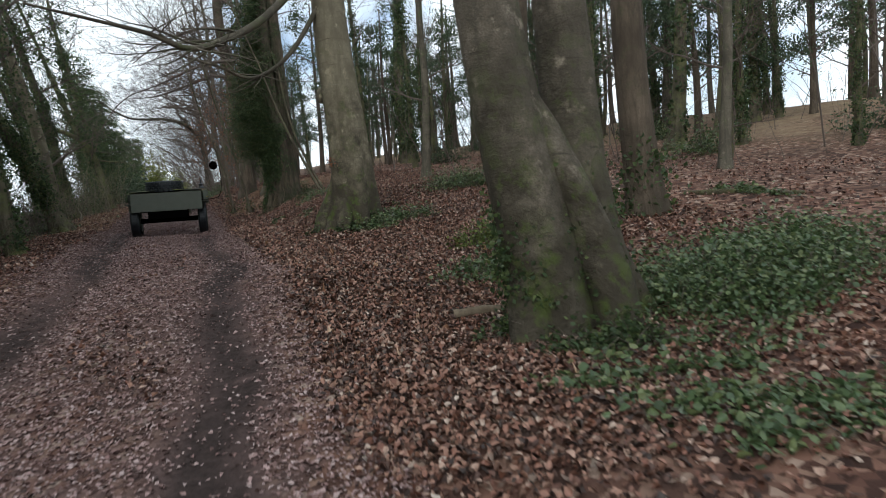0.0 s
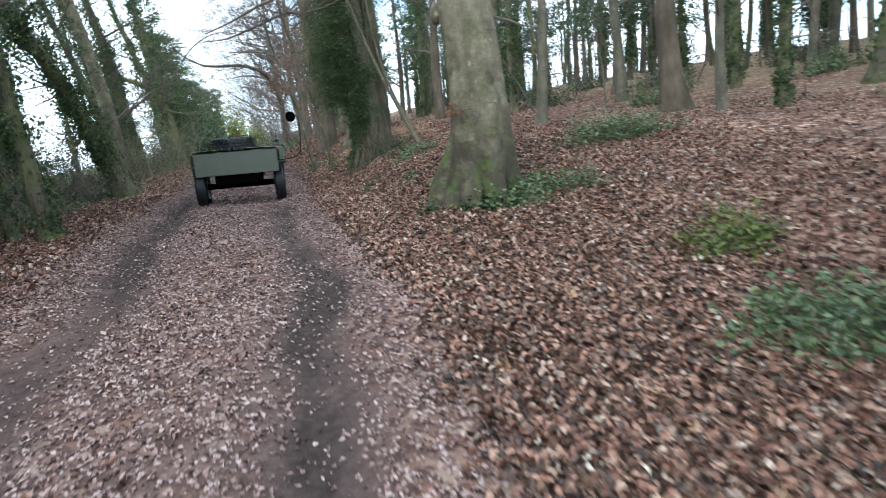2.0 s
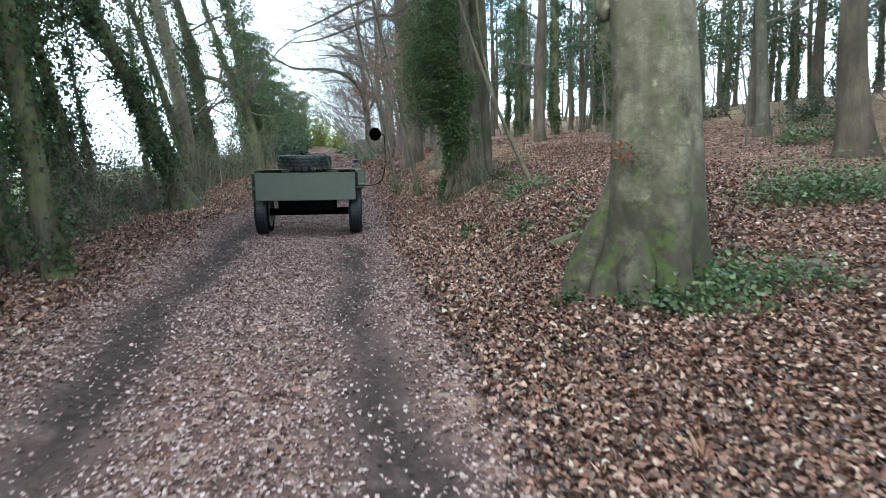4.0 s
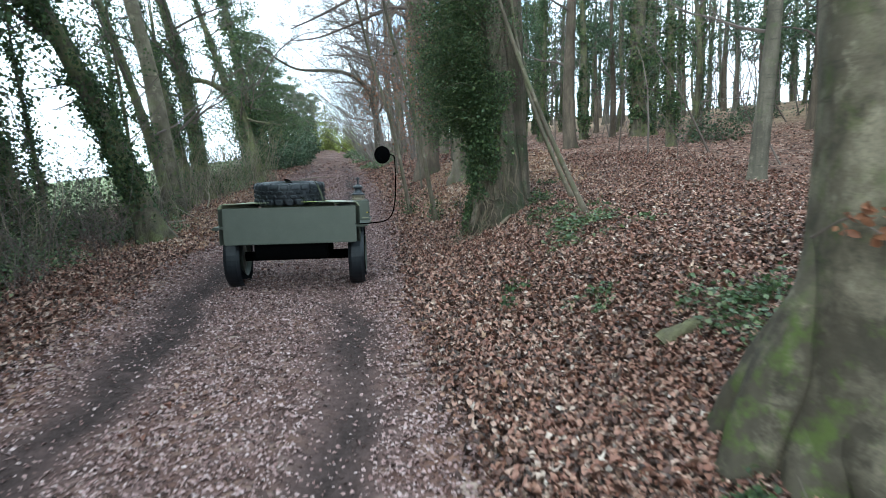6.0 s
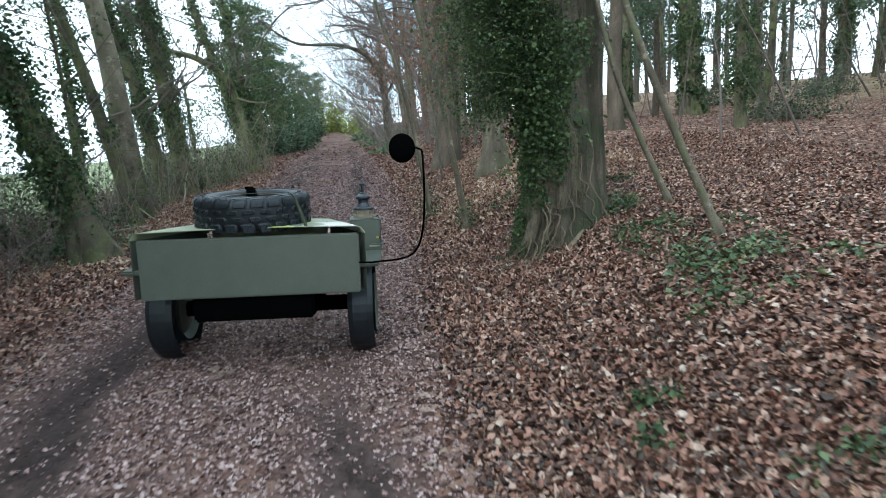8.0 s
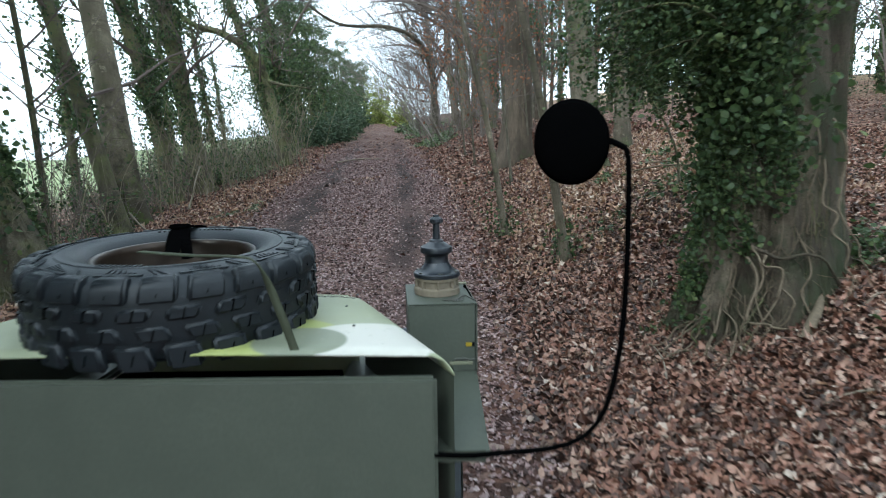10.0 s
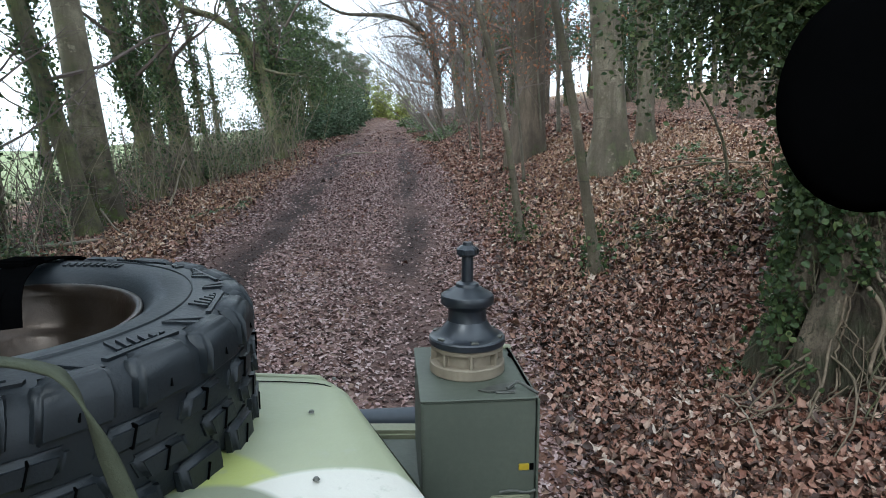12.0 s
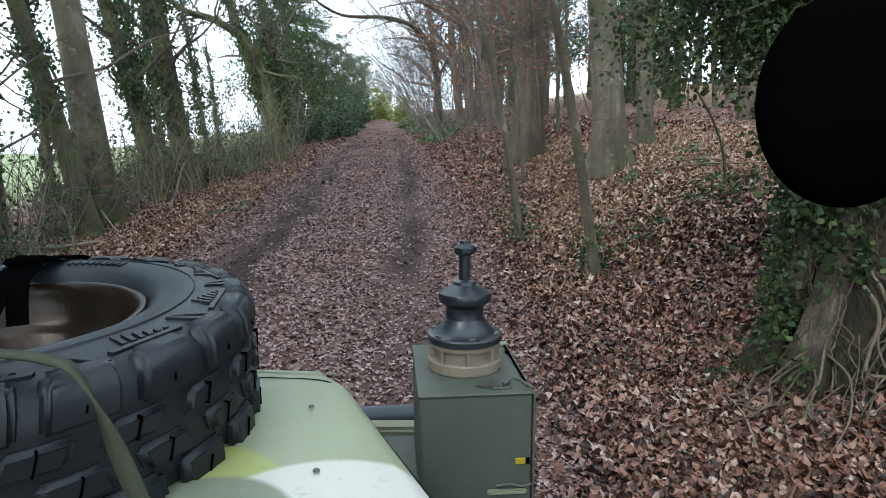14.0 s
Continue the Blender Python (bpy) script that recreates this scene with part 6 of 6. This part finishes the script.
def make_roots():
    """Bare roots spilling down the cut bank from the ivy tree."""
    rnd = random.Random(5)
    for i in range(46):
        a = rnd.uniform(2.6, 5.7)
        r0 = rnd.uniform(0.3, 0.42)
        pts = []
        x, y = 1.8 + r0 * math.cos(a), 3.25 + r0 * math.sin(a)
        h = rnd.uniform(0.05, 0.3)
        n = rnd.randint(4, 6)
        for k in range(n):
            pts.append((x, y, h * (1 - k / (n - 1)) ** 1.4 + 0.015))
            x += math.cos(a) * rnd.uniform(0.0, 0.11) + rnd.gauss(0, 0.07)
            y += math.sin(a) * rnd.uniform(0.0, 0.11) + rnd.gauss(0, 0.07)
        line = spline([(px, py, land_at(px, py) + ph) for px, py, ph in pts], 4)
        tb = Tubes()
        tb.tube(line, [(0.0035 if i % 4 else 0.0065) * (1 - 0.6 * j / len(line)) * rnd.uniform(0.85, 1.15) for j in range(len(line))], 7)
        ob = smooth_shade(part("root", tb.data(), M_ROOT if i % 3 else M_DARK, ivy_tree))
        ob.matrix_parent_inverse = ivy_tree.matrix_world.inverted()


make_roots()


def make_ivy_lobes():
    """The second stem fused behind the ivy tree, and the buttresses at its foot."""
    foot = ivy_tree.matrix_world.translation

    def lobe(name, pts, r0, r1, flare, ridges, seed, sides=30):
        rnd = random.Random(seed)
        line = spline(pts, 6)
        n = len(line)
        ph = [rnd.uniform(0, 6.28) for _ in range(4)]

        def shape(i, t):
            h = line[i].z
            k = math.exp(-max(h, 0) / 0.35)
            return 1 + flare * k * (1 + 0.7 * math.cos(4 * t + ph[0])) + 0.09 * math.sin(ridges * t + ph[1] + 0.5 * h) + 0.05 * math.sin((2 * ridges + 1) * t + ph[2] - 0.9 * h) + 0.05 * math.sin(5 * h + 2 * t + ph[3])

        tb = Tubes()
        tb.tube(line, [r0 + (r1 - r0) * i / (n - 1) for i in range(n)], sides, shape)
        ob = smooth_shade(part(name, tb.data(), M_IVY_BARK, ivy_tree))
        ob.matrix_local = Matrix.Translation((0, 0, 0))

    def ground_h(x, y):
        return land_at(foot.x + x, foot.y + y) - foot.z

    g = ground_h(0.4, 0.22)
    lobe("second_stem", [(0.43, 0.2, g - 0.25), (0.41, 0.2, g + 0.1), (0.38, 0.2, g + 0.5), (0.36, 0.2, 1.4), (0.33, 0.18, 2.6), (0.28, 0.15, 4.2), (0.2, 0.1, 6.5)], 0.21, 0.14, 0.45, 6, 301)
    for x0, y0, x1, y1, h, r, sd in ((-0.2, -0.16, -0.36, -0.2, 0.75, 0.1, 302), (0.02, -0.24, 0.0, -0.42, 0.6, 0.1, 303), (0.2, -0.16, 0.27, -0.3, 0.8, 0.08, 304), (-0.24, 0.02, -0.5, 0.1, 0.6, 0.085, 305)):
        g = ground_h(x1, y1)
        lobe("buttress", [(x0, y0, h + 0.25), (0.6 * x0 + 0.4 * x1, 0.6 * y0 + 0.4 * y1, 0.6 * h + 0.4 * g), (0.25 * x0 + 0.75 * x1, 0.25 * y0 + 0.75 * y1, g + 0.2), (x1, y1, g - 0.12)], 0.7 * r, r, 0.25, 3, sd, 16)
    # pale crooked roots that run down over the cut bank and out through the leaves
    for pts, r in (([(-0.34, -0.1, 0.3), (-0.46, -0.06, 0.12), (-0.62, -0.1, 0.06), (-0.78, -0.02, 0.05), (-0.98, -0.05, 0.02)], 0.014),
                   ([(-0.36, -0.22, 0.28), (-0.5, -0.28, 0.1), (-0.64, -0.3, 0.07), (-0.76, -0.24, 0.03)], 0.012),
                   ([(-0.3, -0.3, 0.4), (-0.4, -0.38, 0.18), (-0.5, -0.46, 0.06), (-0.66, -0.5, 0.03)], 0.013),
                   ([(-0.24, -0.36, 0.55), (-0.2, -0.44, 0.36), (-0.26, -0.5, 0.2), (-0.12, -0.52, 0.1), (0.02, -0.56, 0.03)], 0.017),
                   ([(-0.14, -0.4, 0.52), (-0.06, -0.45, 0.4), (-0.1, -0.5, 0.26), (-0.24, -0.54, 0.14), (-0.3, -0.6, 0.04)], 0.012),
                   ([(0.06, -0.38, 0.5), (0.1, -0.46, 0.3), (0.06, -0.52, 0.14), (0.1, -0.6, 0.03)], 0.011),
                   ([(0.2, -0.3, 0.9), (0.18, -0.36, 0.66), (0.24, -0.38, 0.46), (0.3, -0.44, 0.24), (0.27, -0.52, 0.06)], 0.012),
                   ([(0.28, -0.2, 1.1), (0.34, -0.26, 0.8), (0.3, -0.32, 0.55), (0.42, -0.34, 0.3), (0.5, -0.36, 0.1)], 0.014),
                   ([(0.12, -0.3, 1.2), (0.15, -0.34, 0.9), (0.1, -0.36, 0.7), (0.13, -0.4, 0.5)], 0.008),
                   ([(-0.4, -0.32, 0.2), (-0.46, -0.4, 0.1), (-0.4, -0.5, 0.05), (-0.46, -0.6, 0.02)], 0.01)):
        wander = random.Random(int(1000 * abs(pts[0][0] + 3 * pts[1][1])))
        bent = [pts[0]]
        for p, q in zip(pts, pts[1:]):
            bent += [tuple((a + b) / 2 + wander.gauss(0, 0.022) for a, b in zip(p, q)), q]
        line = spline([foot + Vector((x, y, ground_h(x, y) + max(h, 0.0))) for x, y, h in bent], 5)
        r *= 0.62
        tb = Tubes()
        tb.tube(line, [r * (1 - 0.5 * j / len(line)) * (1 + 0.12 * math.sin(2.1 * j)) for j in range(len(line))], 8)
        ob = smooth_shade(part("root", tb.data(), M_ROOT, ivy_tree))
        ob.matrix_parent_inverse = ivy_tree.matrix_world.inverted()


make_ivy_lobes()


def ivy_bough():
    """Leafy ivy shoots that hang out from the ivy tree towards the track."""
    rng, rnd = np.random.default_rng(33), random.Random(33)
    foot = Vector((1.88, 3.3, land_at(1.88, 3.3)))
    top = empty("ivy_bough", Matrix.Translation(foot), "leafy ivy shoots hanging out from the ivy tree", "ivy")
    tb, pos = Tubes(), []
    for i in range(66):
        h = rnd.uniform(1.5, 5.2)
        az = rnd.gauss(3.35, 0.75)
        L = rnd.uniform(0.3, 1.05) * (0.5 + 0.13 * h)
        a = Vector((0.2 * math.cos(az), 0.2 * math.sin(az), h))
        b = a + Vector((math.cos(az) * L, math.sin(az) * L, rnd.uniform(-0.25, 0.35)))
        mid_ = a.lerp(b, 0.55) + Vector((0, 0, rnd.uniform(0.05, 0.25)))
        line = spline([a, mid_, b], 5)
        tb.tube(line, [0.012 * (1 - 0.07 * k) for k in range(len(line))], 4)
        for k in range(260):
            q = line[min(int(rnd.uniform(0.25, 1.0) * len(line)), len(line) - 1)]
            pos.append(tuple(q + Vector((rnd.gauss(0, 0.13), rnd.gauss(0, 0.13), rnd.gauss(-0.03, 0.12)))))
    for i in range(95):
        L = rnd.uniform(0.4, 1.2)
        h = rnd.uniform(1.15 + 0.4 * L, 3.3)
        az = rnd.gauss(2.98, 0.36)
        a = Vector((0.2 * math.cos(az), 0.2 * math.sin(az), h))
        b = a + Vector((math.cos(az) * L, math.sin(az) * L, rnd.uniform(-0.3, 0.25)))
        line = spline([a, a.lerp(b, 0.5) + Vector((0, 0, rnd.uniform(0.1, 0.3))), b], 6)
        tb.tube(line, [0.012 * (1 - 0.06 * k) for k in range(len(line))], 4)
        for k in range(280):
            q = line[min(int(rnd.uniform(0.3, 1.0) * len(line)), len(line) - 1)]
            pos.append(tuple(q + Vector((rnd.gauss(0, 0.13), rnd.gauss(0, 0.13), rnd.gauss(-0.06, 0.13)))))
    part("shoot", tb.data(), M_DARK, top)
    sheet = []
    for i in range(20000):
        h = rnd.uniform(0.0, 2.4)
        az = rnd.gauss(2.75, 0.42) if h < 0.2 or rnd.random() < 0.4 else rnd.uniform(2.4, 5.7)
        if az > 3.3 + min(max((h - 0.05) * 3.2, 0), 1.3) + min(max(h - 1.2, 0), 0.8) - 0.25 * math.sin(5 * h):
            continue
        if h < 0.7 and math.sin(8 * h + 5 * az) + rnd.gauss(0, 0.45) > 1.1 * h - 0.45:
            continue
        q = 0.305 * (1 + 0.32 * math.exp(-h / 0.42)) + abs(rnd.gauss(0.02, 0.05 + 0.025 * h))
        sheet.append((q * math.cos(az), q * math.sin(az), h))
    for i in range(1300):
        h = rnd.uniform(-0.12, 0.75)
        az = rnd.gauss(3.25, 0.42)
        q = 0.36 + 0.2 * math.exp(-max(h, 0) / 0.3) + abs(rnd.gauss(0.0, 0.05))
        if math.sin(9 * h + 4 * az) + rnd.gauss(0, 0.5) > 0.6:
            sheet.append((q * math.cos(az), q * math.sin(az), h))
    leaf_part("ivy", np.array(sheet), rng.uniform(0.02, 0.043, len(sheet)), rng, M_IVY, ivy_tree, "dark glossy climbing ivy", flat=-0.2, width=0.85, fine=True)
    leaf_part("foliage", np.array(pos), 0.031, rng, M_IVY, top, flat=0.2, width=0.72, fine=True)


ivy_bough()


def make_vines():
    """Old ivy stems that climb the ivy tree, some loose over the roots."""
    rnd = random.Random(91)
    foot = Vector((1.88, 3.3, land_at(1.88, 3.3)))
    lines = []
    for i in range(38):
        a = rnd.uniform(3.4, 6.2)
        pts = []
        drift = rnd.gauss(0, 0.07)
        for k in range(rnd.randint(9, 18)):
            h = -0.12 + 0.085 * k * rnd.uniform(0.85, 1.15)
            q = 0.325 * (1 + 0.34 * math.exp(-max(h, 0) / 0.42)) + rnd.uniform(0.0, 0.035)
            pts.append(foot + Vector((q * math.cos(a), q * math.sin(a), h)))
            a += drift + rnd.gauss(0, 0.1)
        lines.append((pts, rnd.uniform(0.002, 0.0045) * (1.7 if i % 5 == 0 else 1)))
    # the thick root that bends across the trunk
    lines.append(([foot + Vector(p) for p in ((-0.27, -0.24, 0.52), (-0.18, -0.36, 0.43), (-0.07, -0.43, 0.38), (0.07, -0.45, 0.41), (0.2, -0.42, 0.36), (0.32, -0.36, 0.2))], 0.014))
    lines.append(([foot + Vector(p) for p in ((-0.22, -0.36, 0.45), (-0.16, -0.42, 0.3), (-0.2, -0.46, 0.12), (-0.14, -0.52, -0.06))], 0.009))
    for i, (pts, r0) in enumerate(lines):
        line = [p + Vector((rnd.gauss(0, 0.004), rnd.gauss(0, 0.004), 0)) for p in spline(pts, 4)]
        tb = Tubes()
        tb.tube(line, [r0 * (1 - 0.4 * j / len(line)) * rnd.uniform(0.8, 1.2) for j in range(len(line))], 7)
        ob = smooth_shade(part("ivy_stem", tb.data(), (M_ROOT, M_DARK, M_IVY_BARK)[i % 3], ivy_tree))
        ob.matrix_parent_inverse = ivy_tree.matrix_world.inverted()


make_vines()
